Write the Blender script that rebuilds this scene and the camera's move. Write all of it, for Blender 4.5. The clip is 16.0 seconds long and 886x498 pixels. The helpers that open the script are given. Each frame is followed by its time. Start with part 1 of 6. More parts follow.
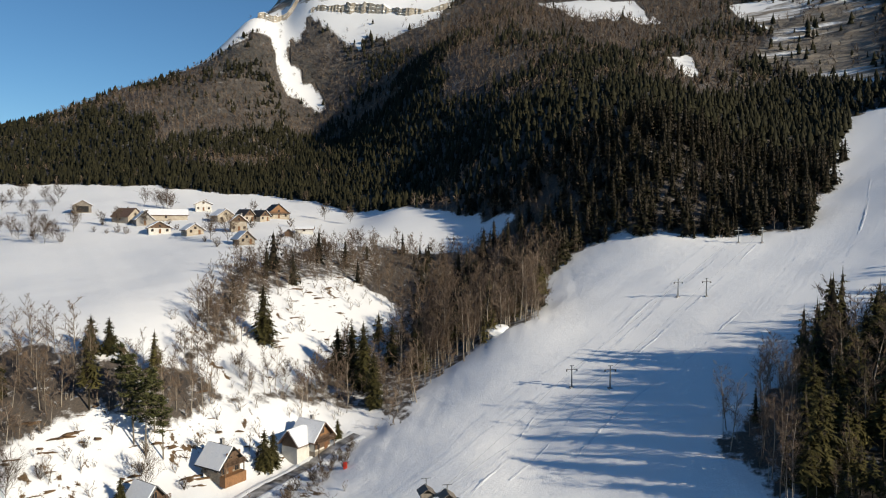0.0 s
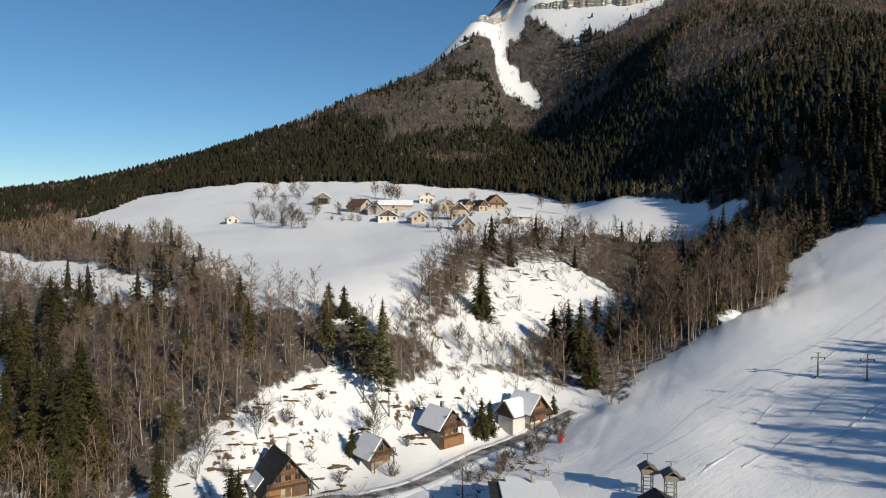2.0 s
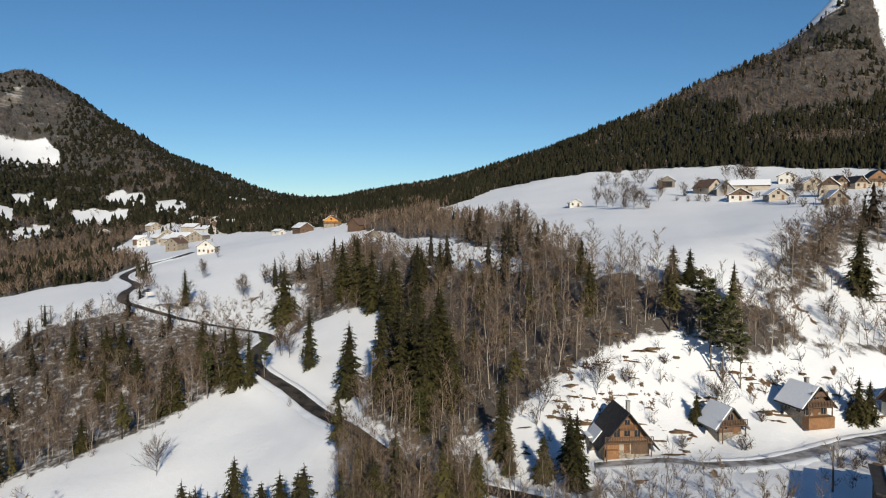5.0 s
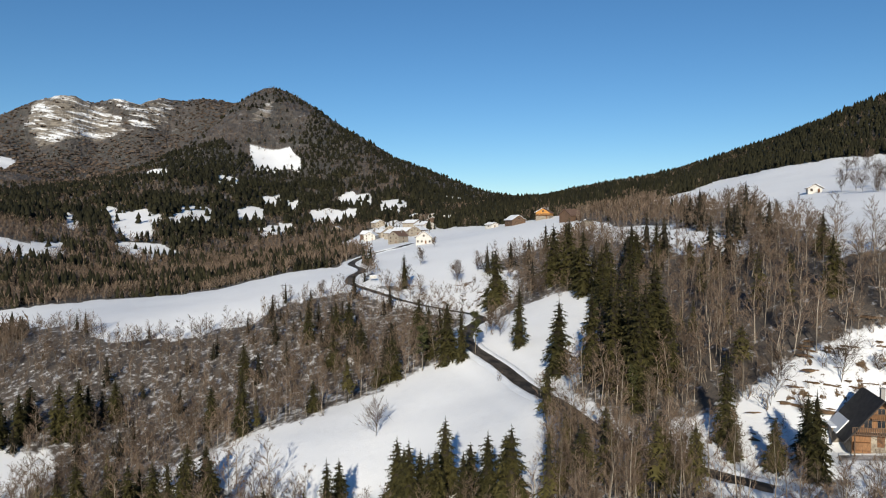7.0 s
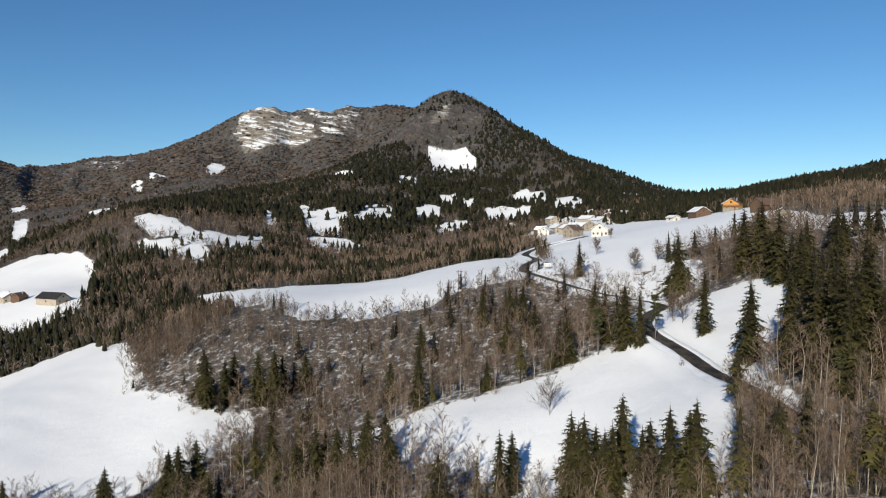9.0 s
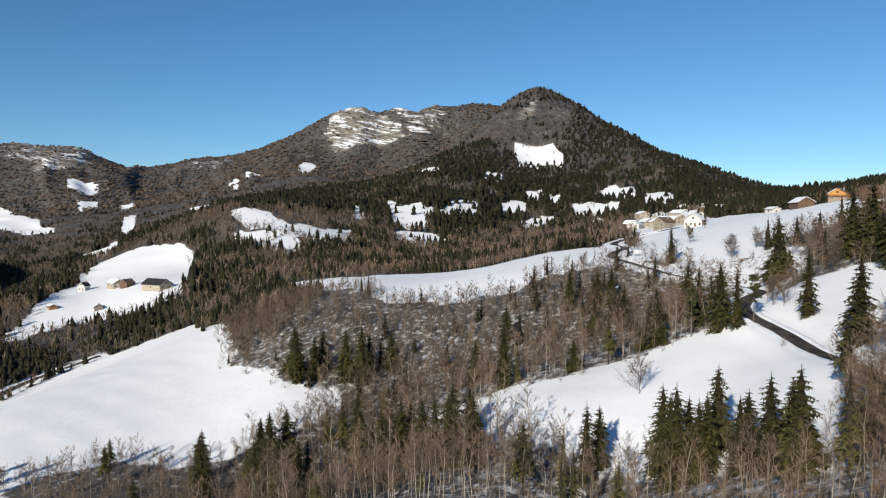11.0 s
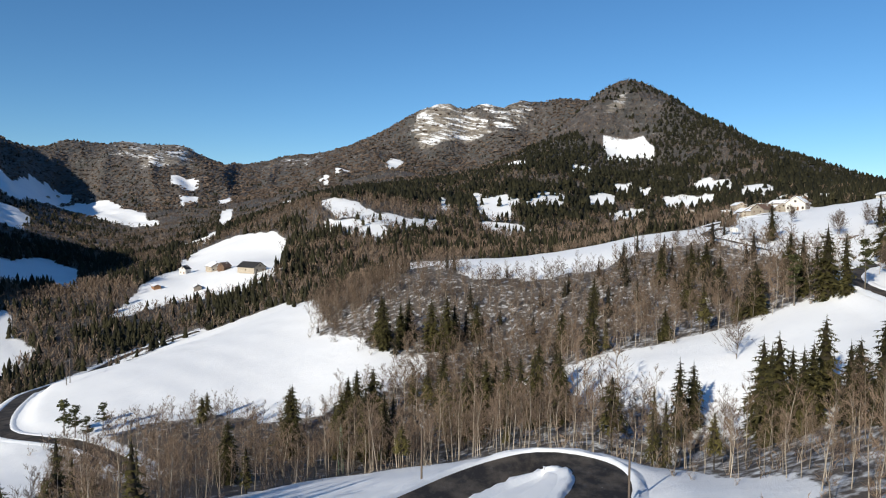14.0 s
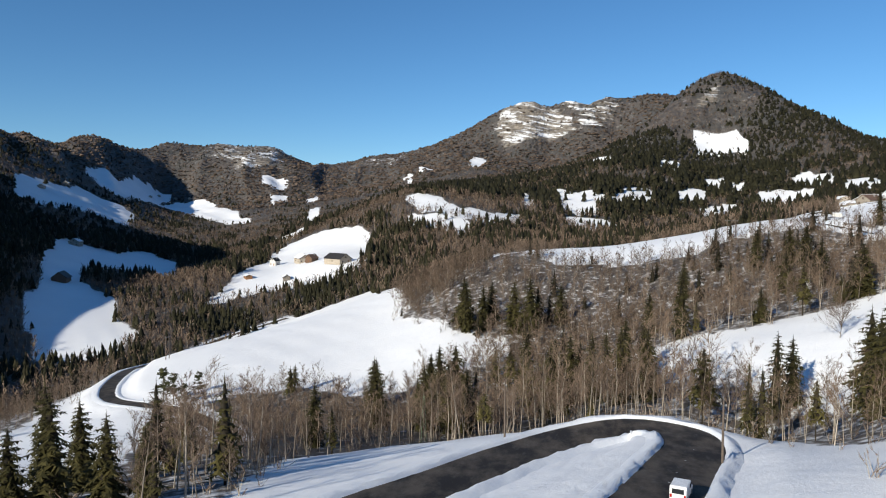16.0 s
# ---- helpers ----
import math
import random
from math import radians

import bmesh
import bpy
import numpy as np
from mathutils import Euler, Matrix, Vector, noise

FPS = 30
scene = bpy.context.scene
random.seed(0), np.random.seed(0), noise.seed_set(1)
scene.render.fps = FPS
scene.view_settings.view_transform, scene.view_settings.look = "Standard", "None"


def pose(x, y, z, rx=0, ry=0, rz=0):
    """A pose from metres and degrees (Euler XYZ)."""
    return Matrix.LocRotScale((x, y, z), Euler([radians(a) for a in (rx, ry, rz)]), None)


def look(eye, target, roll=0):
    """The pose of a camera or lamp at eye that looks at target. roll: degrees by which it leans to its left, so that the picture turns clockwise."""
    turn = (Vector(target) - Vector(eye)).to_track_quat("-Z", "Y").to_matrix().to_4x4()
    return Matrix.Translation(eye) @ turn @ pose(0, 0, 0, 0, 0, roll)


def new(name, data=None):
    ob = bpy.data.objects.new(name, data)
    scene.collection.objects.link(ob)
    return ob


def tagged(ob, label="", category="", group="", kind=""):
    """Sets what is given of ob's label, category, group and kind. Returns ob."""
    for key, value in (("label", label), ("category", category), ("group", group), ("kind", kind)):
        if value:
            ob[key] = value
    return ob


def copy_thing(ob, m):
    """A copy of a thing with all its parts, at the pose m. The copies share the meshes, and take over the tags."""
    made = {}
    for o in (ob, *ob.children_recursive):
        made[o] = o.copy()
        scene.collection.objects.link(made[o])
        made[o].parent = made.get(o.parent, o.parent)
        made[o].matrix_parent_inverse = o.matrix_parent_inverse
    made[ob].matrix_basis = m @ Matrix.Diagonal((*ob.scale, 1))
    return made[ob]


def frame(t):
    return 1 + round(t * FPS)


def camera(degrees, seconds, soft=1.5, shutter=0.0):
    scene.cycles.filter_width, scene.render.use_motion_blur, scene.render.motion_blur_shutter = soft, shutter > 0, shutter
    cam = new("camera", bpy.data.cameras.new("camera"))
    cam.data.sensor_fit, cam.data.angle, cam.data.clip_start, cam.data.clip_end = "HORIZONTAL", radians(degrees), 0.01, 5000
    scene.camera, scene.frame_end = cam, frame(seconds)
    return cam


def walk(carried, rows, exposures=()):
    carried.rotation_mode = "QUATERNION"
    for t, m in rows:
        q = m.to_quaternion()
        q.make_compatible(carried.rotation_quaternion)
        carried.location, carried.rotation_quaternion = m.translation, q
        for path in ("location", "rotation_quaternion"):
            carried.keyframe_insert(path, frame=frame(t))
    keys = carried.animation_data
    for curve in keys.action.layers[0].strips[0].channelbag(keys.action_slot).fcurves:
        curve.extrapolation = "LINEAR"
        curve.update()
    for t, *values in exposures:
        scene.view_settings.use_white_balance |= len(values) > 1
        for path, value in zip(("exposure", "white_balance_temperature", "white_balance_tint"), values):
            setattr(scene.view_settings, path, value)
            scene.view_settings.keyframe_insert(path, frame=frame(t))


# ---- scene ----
cam = camera(64.33, 16.0, soft=1.1)

# seconds, eye x, y, z, yaw, pitch, roll
PATH = [
    (0.0, -0.00, -0.00, 100.00, 7.41, -2.22, 0.21),
    (0.5, -0.25, 0.28, 98.44, 11.70, -2.20, 0.25),
    (1.0, -0.41, 0.56, 96.89, 15.89, -2.18, 0.28),
    (1.5, -0.67, 0.77, 95.34, 20.33, -2.19, 0.30),
    (2.0, -1.00, 1.04, 93.87, 24.76, -2.17, 0.32),
    (2.5, -1.28, 1.32, 92.38, 29.27, -2.21, 0.38),
    (3.0, -1.51, 1.56, 90.94, 33.43, -2.22, 0.36),
    (3.5, -1.79, 1.76, 89.47, 38.30, -2.24, 0.32),
    (4.0, -2.10, 2.06, 88.11, 43.01, -2.28, 0.31),
    (6.5, -3.53, 4.07, 80.45, 64.97, -2.24, -0.16),
    (7.0, -3.96, 4.24, 79.04, 69.15, -2.20, -0.20),
    (7.5, -4.39, 4.33, 77.60, 73.04, -2.17, -0.22),
    (8.0, -4.77, 4.32, 76.20, 76.92, -2.16, -0.25),
    (8.5, -5.07, 4.31, 74.77, 80.56, -2.10, -0.23),
    (9.0, -5.32, 4.30, 73.28, 83.21, -2.05, -0.21),
    (11.5, -6.12, 4.05, 65.89, 91.16, -2.11, 0.11),
    (12.0, -6.23, 3.99, 64.43, 92.18, -2.16, 0.18),
    (12.5, -6.37, 3.88, 62.94, 93.98, -2.19, 0.22),
    (13.0, -6.53, 3.76, 61.42, 95.64, -2.24, 0.28),
    (13.5, -6.60, 3.73, 59.91, 96.23, -2.25, 0.34),
    (14.0, -6.65, 3.71, 58.41, 97.04, -2.22, 0.37),
    (14.5, -6.74, 3.66, 56.96, 98.79, -2.21, 0.38),
    (15.0, -6.82, 3.60, 55.50, 100.70, -2.18, 0.37),
    (15.5, -6.82, 3.54, 54.07, 102.16, -2.20, 0.42),
    (16.0, -6.84, 3.49, 52.62, 103.74, -2.26, 0.42),
]


def gaze(x, y, z, yaw, pitch, roll):
    """The camera's pose from its place and its angles in degrees."""
    a, b = radians(yaw), radians(pitch)
    ahead = Vector((-math.sin(a) * math.cos(b), math.cos(a) * math.cos(b), math.sin(b)))
    return look((x, y, z), Vector((x, y, z)) + 100 * ahead, roll)


walk(cam, [(row[0], gaze(*row[1:])) for row in PATH],
     [(0.0, 0.24, 7600, 5), (2.0, 0.15, 7500, 5), (4.0, 0.08, 7300, 5), (7.0, 0.20, 7050, 5), (12.0, 0.38, 6900, 5), (16.0, 0.48, 6850, 5)])

# ---- sky, sun, exposure ----
SUN_TO = Vector((0.89 * math.cos(radians(22)), -0.46 * math.cos(radians(22)), math.sin(radians(22)))).normalized()
SUN_ELEVATION = math.asin(SUN_TO.z)
SUN_ROTATION = math.atan2(SUN_TO.x, SUN_TO.y)

world = bpy.data.worlds.new("winter_sky")
scene.world = world
world.use_nodes = True
nt = world.node_tree
nt.nodes.clear()
sky = nt.nodes.new("ShaderNodeTexSky")
sky.sky_type = "NISHITA"
sky.sun_disc = False
sky.sun_elevation, sky.sun_rotation = SUN_ELEVATION, SUN_ROTATION
sky.altitude, sky.air_density, sky.dust_density, sky.ozone_density = 1500, 1.0, 0.0, 5.5
background = nt.nodes.new("ShaderNodeBackground")
background.inputs["Strength"].default_value = 0.091
world_out = nt.nodes.new("ShaderNodeOutputWorld")
deep = nt.nodes.new("ShaderNodeHueSaturation")
deep.inputs["Saturation"].default_value = 1.10
nt.links.new(sky.outputs[0], deep.inputs["Color"])
nt.links.new(deep.outputs[0], background.inputs[0])
nt.links.new(background.outputs[0], world_out.inputs[0])

sun = new("sun", bpy.data.lights.new("sun", "SUN"))
sun.data.energy, sun.data.angle, sun.data.color = 4.3, radians(0.5), (1.0, 0.94, 0.865)
sun.matrix_world = look(SUN_TO * 500, (0, 0, 0))


# ---- materials ----
def material(name):
    m = bpy.data.materials.new(name)
    m.use_nodes = True
    t = m.node_tree
    return m, t, t.nodes["Principled BSDF"]


def node(t, kind, **values):
    n = t.nodes.new(kind)
    for key, value in values.items():
        n.inputs[key.replace("_", " ")].default_value = value
    return n


def mixed(t, factor, a, b):
    """A colour mix; factor, a and b are sockets or plain values."""
    n = t.nodes.new("ShaderNodeMix")
    n.data_type = "RGBA"
    for socket, value in ((n.inputs[0], factor), (n.inputs[6], a), (n.inputs[7], b)):
        if isinstance(value, bpy.types.NodeSocket):
            t.links.new(value, socket)
        elif isinstance(value, tuple):
            socket.default_value = (*value, 1)
        else:
            socket.default_value = value
    return n.outputs[2]


def noise_at(t, scale, detail=4.0, rough=0.55, coords=None, stretch=None):
    n = node(t, "ShaderNodeTexNoise", Scale=scale, Detail=detail, Roughness=rough)
    if coords is None:
        coords = t.nodes.new("ShaderNodeTexCoord").outputs["Object"]
    if stretch:
        mapping = t.nodes.new("ShaderNodeMapping")
        mapping.inputs["Scale"].default_value = stretch
        t.links.new(coords, mapping.inputs[0])
        coords = mapping.outputs[0]
    t.links.new(coords, n.inputs["Vector"])
    return n.outputs["Fac"]


def ramp(t, socket, low, high):
    n = t.nodes.new("ShaderNodeMapRange")
    n.inputs["From Min"].default_value, n.inputs["From Max"].default_value = low, high
    t.links.new(socket, n.inputs["Value"])
    return n.outputs[0]


def times(t, a, b, how="MULTIPLY"):
    n = t.nodes.new("ShaderNodeMath")
    n.operation = how
    n.use_clamp = True
    for socket, value in ((n.inputs[0], a), (n.inputs[1], b)):
        if isinstance(value, bpy.types.NodeSocket):
            t.links.new(value, socket)
        else:
            socket.default_value = value
    return n.outputs[0]


def relief(t, bsdf, socket, strength=0.3, distance=0.05):
    n = node(t, "ShaderNodeBump", Strength=strength, Distance=distance)
    t.links.new(socket, n.inputs["Height"])
    t.links.new(n.outputs[0], bsdf.inputs["Normal"])
    return n


def surface(name, dark, light, scale=3.0, rough=0.8, bump=0.2, bump_distance=0.02, metal=0.0, fine=8.0, stretch=None):
    """Two-scale mottled surface between two base colours."""
    m, t, b = material(name)
    coarse = ramp(t, noise_at(t, scale, stretch=stretch), 0.3, 0.7)
    grain = noise_at(t, scale * fine, 3.0, stretch=stretch)
    tone = mixed(t, coarse, dark, light)
    tone = mixed(t, times(t, ramp(t, grain, 0.35, 0.75), 0.5), tone, tuple(0.6 * c for c in dark))
    t.links.new(tone, b.inputs["Base Color"])
    b.inputs["Roughness"].default_value, b.inputs["Metallic"].default_value = rough, metal
    b.inputs["Specular IOR Level"].default_value = 0.25
    if bump:
        relief(t, b, grain, bump, bump_distance)
    return m


def foliage(name, dark, light, rough=0.75, through=0.0):
    """Needles, twigs or bark: colour varies from tree to tree (tint) and from piece to piece."""
    m, t, b = material(name)
    tint = t.nodes.new("ShaderNodeAttribute")
    tint.attribute_name = "tint"
    geometry = t.nodes.new("ShaderNodeNewGeometry")
    info = t.nodes.new("ShaderNodeObjectInfo")
    pieces = times(t, geometry.outputs["Random Per Island"], 0.45)
    trees = times(t, times(t, tint.outputs["Fac"], 0.55), times(t, info.outputs["Random"], 0.25), "ADD")
    t.links.new(mixed(t, times(t, pieces, trees, "ADD"), dark, light), b.inputs["Base Color"])
    b.inputs["Roughness"].default_value = rough
    b.inputs["Specular IOR Level"].default_value = 0.15
    return m


def turned(t, degrees, dip=0):
    coords = t.nodes.new("ShaderNodeTexCoord").outputs["Object"]
    mapping = t.nodes.new("ShaderNodeMapping")
    mapping.inputs["Rotation"].default_value = (radians(dip), 0, radians(degrees))
    t.links.new(coords, mapping.inputs[0])
    return mapping.outputs[0]


def land_material():
    """Snow, leaf litter under the woods, bare grass and rock."""
    m, t, b = material("snowy_land")
    cover = t.nodes.new("ShaderNodeAttribute")
    cover.attribute_name = "cover"
    parts = t.nodes.new("ShaderNodeSeparateColor")
    t.links.new(cover.outputs["Color"], parts.inputs[0])
    wood, rock, worn = parts.outputs
    wide = noise_at(t, 0.02, 5.0)
    middle = noise_at(t, 0.35, 5.0, 0.6)
    fine = noise_at(t, 3.0, 4.0, 0.6)
    grit = noise_at(t, 0.45, 9.0, 0.68)
    snow = mixed(t, ramp(t, wide, 0.3, 0.7), (0.815, 0.82, 0.84), (0.865, 0.868, 0.88))
    snow = mixed(t, times(t, ramp(t, middle, 0.55, 0.8), 0.3), snow, (0.70, 0.72, 0.76))
    snow = mixed(t, cover.outputs["Alpha"], snow, (0.93, 0.93, 0.935))
    litter = mixed(t, ramp(t, fine, 0.35, 0.65), (0.022, 0.016, 0.011), (0.090, 0.062, 0.040))
    grass = mixed(t, ramp(t, fine, 0.3, 0.7), (0.055, 0.034, 0.02), (0.20, 0.125, 0.066))
    # beds of limestone that dip across the crags, and the snow lying on their ledges
    beds = noise_at(t, 0.022, 9.0, 0.7, coords=turned(t, 0, 13), stretch=(0.35, 0.35, 2.6))
    stone = mixed(t, ramp(t, noise_at(t, 0.05, 8.0, 0.65, stretch=(1, 0.5, 5)), 0.35, 0.65), (0.085, 0.073, 0.062), (0.29, 0.25, 0.205))
    crag = mixed(t, ramp(t, beds, 0.41, 0.50), snow, stone)
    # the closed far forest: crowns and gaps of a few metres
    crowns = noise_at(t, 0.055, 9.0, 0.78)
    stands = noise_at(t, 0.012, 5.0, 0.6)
    # the dark tone paints the shade between crowns into the ground colour
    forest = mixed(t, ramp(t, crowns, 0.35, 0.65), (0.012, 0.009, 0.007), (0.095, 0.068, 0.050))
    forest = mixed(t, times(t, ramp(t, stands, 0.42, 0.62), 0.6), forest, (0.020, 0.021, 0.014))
    glimpses = times(t, ramp(t, noise_at(t, 0.045, 10.0, 0.8, stretch=(1.0, 1.0, 0.35)), 0.57, 0.68), 0.30)
    forest = mixed(t, glimpses, forest, snow)
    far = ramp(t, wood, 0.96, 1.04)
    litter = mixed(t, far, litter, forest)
    shade = t.nodes.new("ShaderNodeMapRange")
    for name, top in (("From Min", 1.18), ("From Max", 1.38)):
        less = t.nodes.new("ShaderNodeMath")
        less.operation = "SUBTRACT"
        less.inputs[0].default_value = top
        t.links.new(wood, less.inputs[1])
        t.links.new(less.outputs[0], shade.inputs[name])
    t.links.new(grit, shade.inputs["Value"])
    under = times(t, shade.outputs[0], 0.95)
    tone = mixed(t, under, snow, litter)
    thaw = noise_at(t, 0.30, 8.0, 0.66, coords=turned(t, 36), stretch=(0.55, 1.5, 1.5))
    melted = t.nodes.new("ShaderNodeMath")
    melted.operation = "MULTIPLY_ADD"
    t.links.new(worn, melted.inputs[0])
    melted.inputs[1].default_value = 0.22
    t.links.new(thaw, melted.inputs[2])
    tone = mixed(t, times(t, ramp(t, worn, 0.02, 0.3), ramp(t, melted.outputs[0], 0.775, 0.80)), tone, grass)
    edge = t.nodes.new("ShaderNodeMath")
    edge.operation = "ADD"
    t.links.new(rock, edge.inputs[0])
    t.links.new(noise_at(t, 0.022, 9.0, 0.72, stretch=(1, 0.6, 2)), edge.inputs[1])
    tone = mixed(t, ramp(t, edge.outputs[0], 0.90, 0.98), tone, crag)
    t.links.new(tone, b.inputs["Base Color"])
    b.inputs["Roughness"].default_value = 0.7
    b.inputs["Specular IOR Level"].default_value = 0.3
    total = t.nodes.new("ShaderNodeMath")
    total.operation = "ADD"
    t.links.new(middle, total.inputs[0])
    t.links.new(times(t, fine, 0.5), total.inputs[1])
    # groomed and skied snow on the piste: fine ridges along the fall line
    tracks = noise_at(t, 1.0, 5.0, 0.6, coords=turned(t, -58), stretch=(0.09, 1.3, 0.09))
    skied = t.nodes.new("ShaderNodeMath")
    skied.operation = "MULTIPLY_ADD"
    chopped = noise_at(t, 0.9, 6.0, 0.7)
    where = ramp(t, noise_at(t, 0.035, 3.0), 0.42, 0.6)
    t.links.new(times(t, mixed(t, where, tracks, chopped), cover.outputs["Alpha"]), skied.inputs[0])
    skied.inputs[1].default_value = 0.5
    t.links.new(total.outputs[0], skied.inputs[2])
    hollow = t.nodes.new("ShaderNodeMath")
    hollow.operation = "MULTIPLY_ADD"
    gullies = noise_at(t, 0.018, 4.0, 0.55, coords=turned(t, 20), stretch=(1, 1.8, 0.5))
    shapes = t.nodes.new("ShaderNodeMath")
    shapes.operation = "MULTIPLY_ADD"
    t.links.new(gullies, shapes.inputs[0])
    shapes.inputs[1].default_value = 11.0
    t.links.new(crowns, shapes.inputs[2])
    folded = t.nodes.new("ShaderNodeMath")
    folded.operation = "MULTIPLY"
    t.links.new(shapes.outputs[0], folded.inputs[0])
    t.links.new(far, folded.inputs[1])
    t.links.new(folded.outputs[0], hollow.inputs[0])
    hollow.inputs[1].default_value = 22.0
    t.links.new(skied.outputs[0], hollow.inputs[2])
    relief(t, b, hollow.outputs[0], 0.5, 0.26)
    return m


LAND = land_material()
NEEDLES = foliage("needles", (0.014, 0.015, 0.006), (0.118, 0.100, 0.036))
# darker copy of the spruce needles: self-shade of dense crowns put into colour
SHADED_NEEDLES = foliage("shaded_needles", (0.005, 0.006, 0.0035), (0.034, 0.031, 0.015))
PINE_NEEDLES = foliage("pine_needles", (0.022, 0.028, 0.012), (0.13, 0.125, 0.05))
TWIGS = foliage("twigs", (0.024, 0.017, 0.012), (0.215, 0.155, 0.114))
BARK = foliage("bark", (0.055, 0.043, 0.034), (0.38, 0.33, 0.27))
# for trunks, and for crown hearts where the dark tone stands for shade
SPRUCE_BARK_AND_SHADE = foliage("spruce_bark_and_shade", (0.010, 0.009, 0.006), (0.045, 0.036, 0.025))

def snow_material():
    m, t, b = material("snow")
    lumps, grain = noise_at(t, 2.2, 5.0), noise_at(t, 14.0, 4.0)
    t.links.new(mixed(t, ramp(t, lumps, 0.3, 0.7), (0.76, 0.78, 0.82), (0.83, 0.84, 0.86)), b.inputs["Base Color"])
    b.inputs["Roughness"].default_value = 0.65
    total = t.nodes.new("ShaderNodeMath")
    t.links.new(lumps, total.inputs[0])
    t.links.new(times(t, grain, 0.3), total.inputs[1])
    relief(t, b, total.outputs[0], 0.6, 0.12)
    return m


def asphalt_material():
    """Wet dark asphalt with drier grey patches and salt streaks."""
    m, t, b = material("asphalt")
    patches, grain = noise_at(t, 0.16, 6.0, 0.65, stretch=(1, 1.7, 1)), noise_at(t, 9.0, 4.0)
    streaks = noise_at(t, 0.5, 6.0, 0.65, stretch=(1, 2.5, 1))
    tone = mixed(t, ramp(t, patches, 0.42, 0.6), (0.024, 0.019, 0.016), (0.105, 0.085, 0.067))
    tone = mixed(t, times(t, ramp(t, streaks, 0.55, 0.75), 0.5), tone, (0.14, 0.13, 0.115))
    tone = mixed(t, times(t, ramp(t, grain, 0.4, 0.7), 0.35), tone, (0.02, 0.02, 0.02))
    t.links.new(tone, b.inputs["Base Color"])
    b.inputs["Roughness"].default_value, b.inputs["Specular IOR Level"].default_value = 0.75, 0.2
    relief(t, b, grain, 0.3, 0.02)
    return m


def boards_material(name, dark, light, across=14.0):
    """Weathered upright boards."""
    m, t, b = material(name)
    grain = noise_at(t, 1.6, 6.0, 0.6, stretch=(across, across, 1.0))
    stain = noise_at(t, 0.7, 4.0)
    tone = mixed(t, ramp(t, grain, 0.3, 0.7), dark, light)
    tone = mixed(t, times(t, ramp(t, stain, 0.5, 0.75), 0.5), tone, tuple(0.5 * c for c in dark))
    t.links.new(tone, b.inputs["Base Color"])
    b.inputs["Roughness"].default_value = 0.75
    relief(t, b, grain, 0.4, 0.02)
    return m


SNOW = snow_material()
ASPHALT = asphalt_material()
SLUSH = surface("slush", (0.045, 0.036, 0.028), (0.62, 0.62, 0.64), 0.45, 0.6, 0.4, 0.05)
WARM_WOOD = boards_material("warm_boards", (0.13, 0.06, 0.026), (0.36, 0.18, 0.08))
BROWN_WOOD = boards_material("brown_boards", (0.055, 0.032, 0.02), (0.17, 0.10, 0.06))
GREY_WOOD = boards_material("grey_boards", (0.10, 0.085, 0.07), (0.30, 0.26, 0.22))
ORANGE_WOOD = boards_material("orange_boards", (0.42, 0.17, 0.03), (0.75, 0.36, 0.09))
CREAM = surface("cream_plaster", (0.34, 0.29, 0.23), (0.50, 0.44, 0.36), 0.8, 0.9, 0.15)
WHITE = surface("white_plaster", (0.55, 0.53, 0.49), (0.70, 0.68, 0.64), 0.8, 0.9, 0.15)
GREY = surface("grey_render", (0.26, 0.25, 0.24), (0.40, 0.38, 0.36), 0.8, 0.9, 0.2)
STONE = surface("rubble_stone", (0.18, 0.15, 0.12), (0.42, 0.37, 0.30), 2.5, 0.9, 0.6, 0.05)
DARK_ROOF = surface("dark_roof", (0.018, 0.017, 0.018), (0.06, 0.055, 0.052), 1.5, 0.6, 0.4, 0.03)
BROWN_ROOF = surface("brown_roof", (0.10, 0.06, 0.045), (0.20, 0.13, 0.10), 2.0, 0.8, 0.4, 0.03)
STEEL = surface("galvanised_steel", (0.16, 0.165, 0.17), (0.30, 0.31, 0.32), 3.0, 0.45, 0.1, 0.01, metal=0.7)
POLE_WOOD = boards_material("pole_wood", (0.06, 0.045, 0.035), (0.15, 0.115, 0.09), 20.0)
RED = surface("red_padding", (0.42, 0.03, 0.02), (0.60, 0.06, 0.04), 2.0, 0.6, 0.1)
GREEN_STEEL = surface("green_steel", (0.16, 0.24, 0.15), (0.30, 0.40, 0.26), 3.0, 0.5, 0.1, 0.01, metal=0.3)
PAINT = surface("road_paint", (0.55, 0.55, 0.53), (0.78, 0.78, 0.76), 4.0, 0.7, 0.1)
CAR_WHITE = surface("white_car_paint", (0.72, 0.73, 0.74), (0.80, 0.80, 0.80), 0.5, 0.25, 0.0)
RUBBER = surface("rubber", (0.012, 0.012, 0.012), (0.03, 0.03, 0.03), 8.0, 0.8, 0.2)
LAMP_RED = surface("red_lens", (0.35, 0.01, 0.01), (0.5, 0.03, 0.02), 4.0, 0.2, 0.0)
FRAME = surface("window_wood", (0.20, 0.12, 0.07), (0.34, 0.22, 0.13), 5.0, 0.6, 0.1)
SHUTTER = surface("brown_shutter", (0.13, 0.06, 0.03), (0.24, 0.12, 0.06), 4.0, 0.7, 0.2)
TURF = surface("dead_turf", (0.085, 0.05, 0.03), (0.24, 0.15, 0.085), 1.5, 0.95, 0.5, 0.05)
LIMESTONE = surface("limestone", (0.30, 0.26, 0.21), (0.55, 0.50, 0.43), 0.05, 0.9, 0.7, 1.5, stretch=(1, 1, 4))


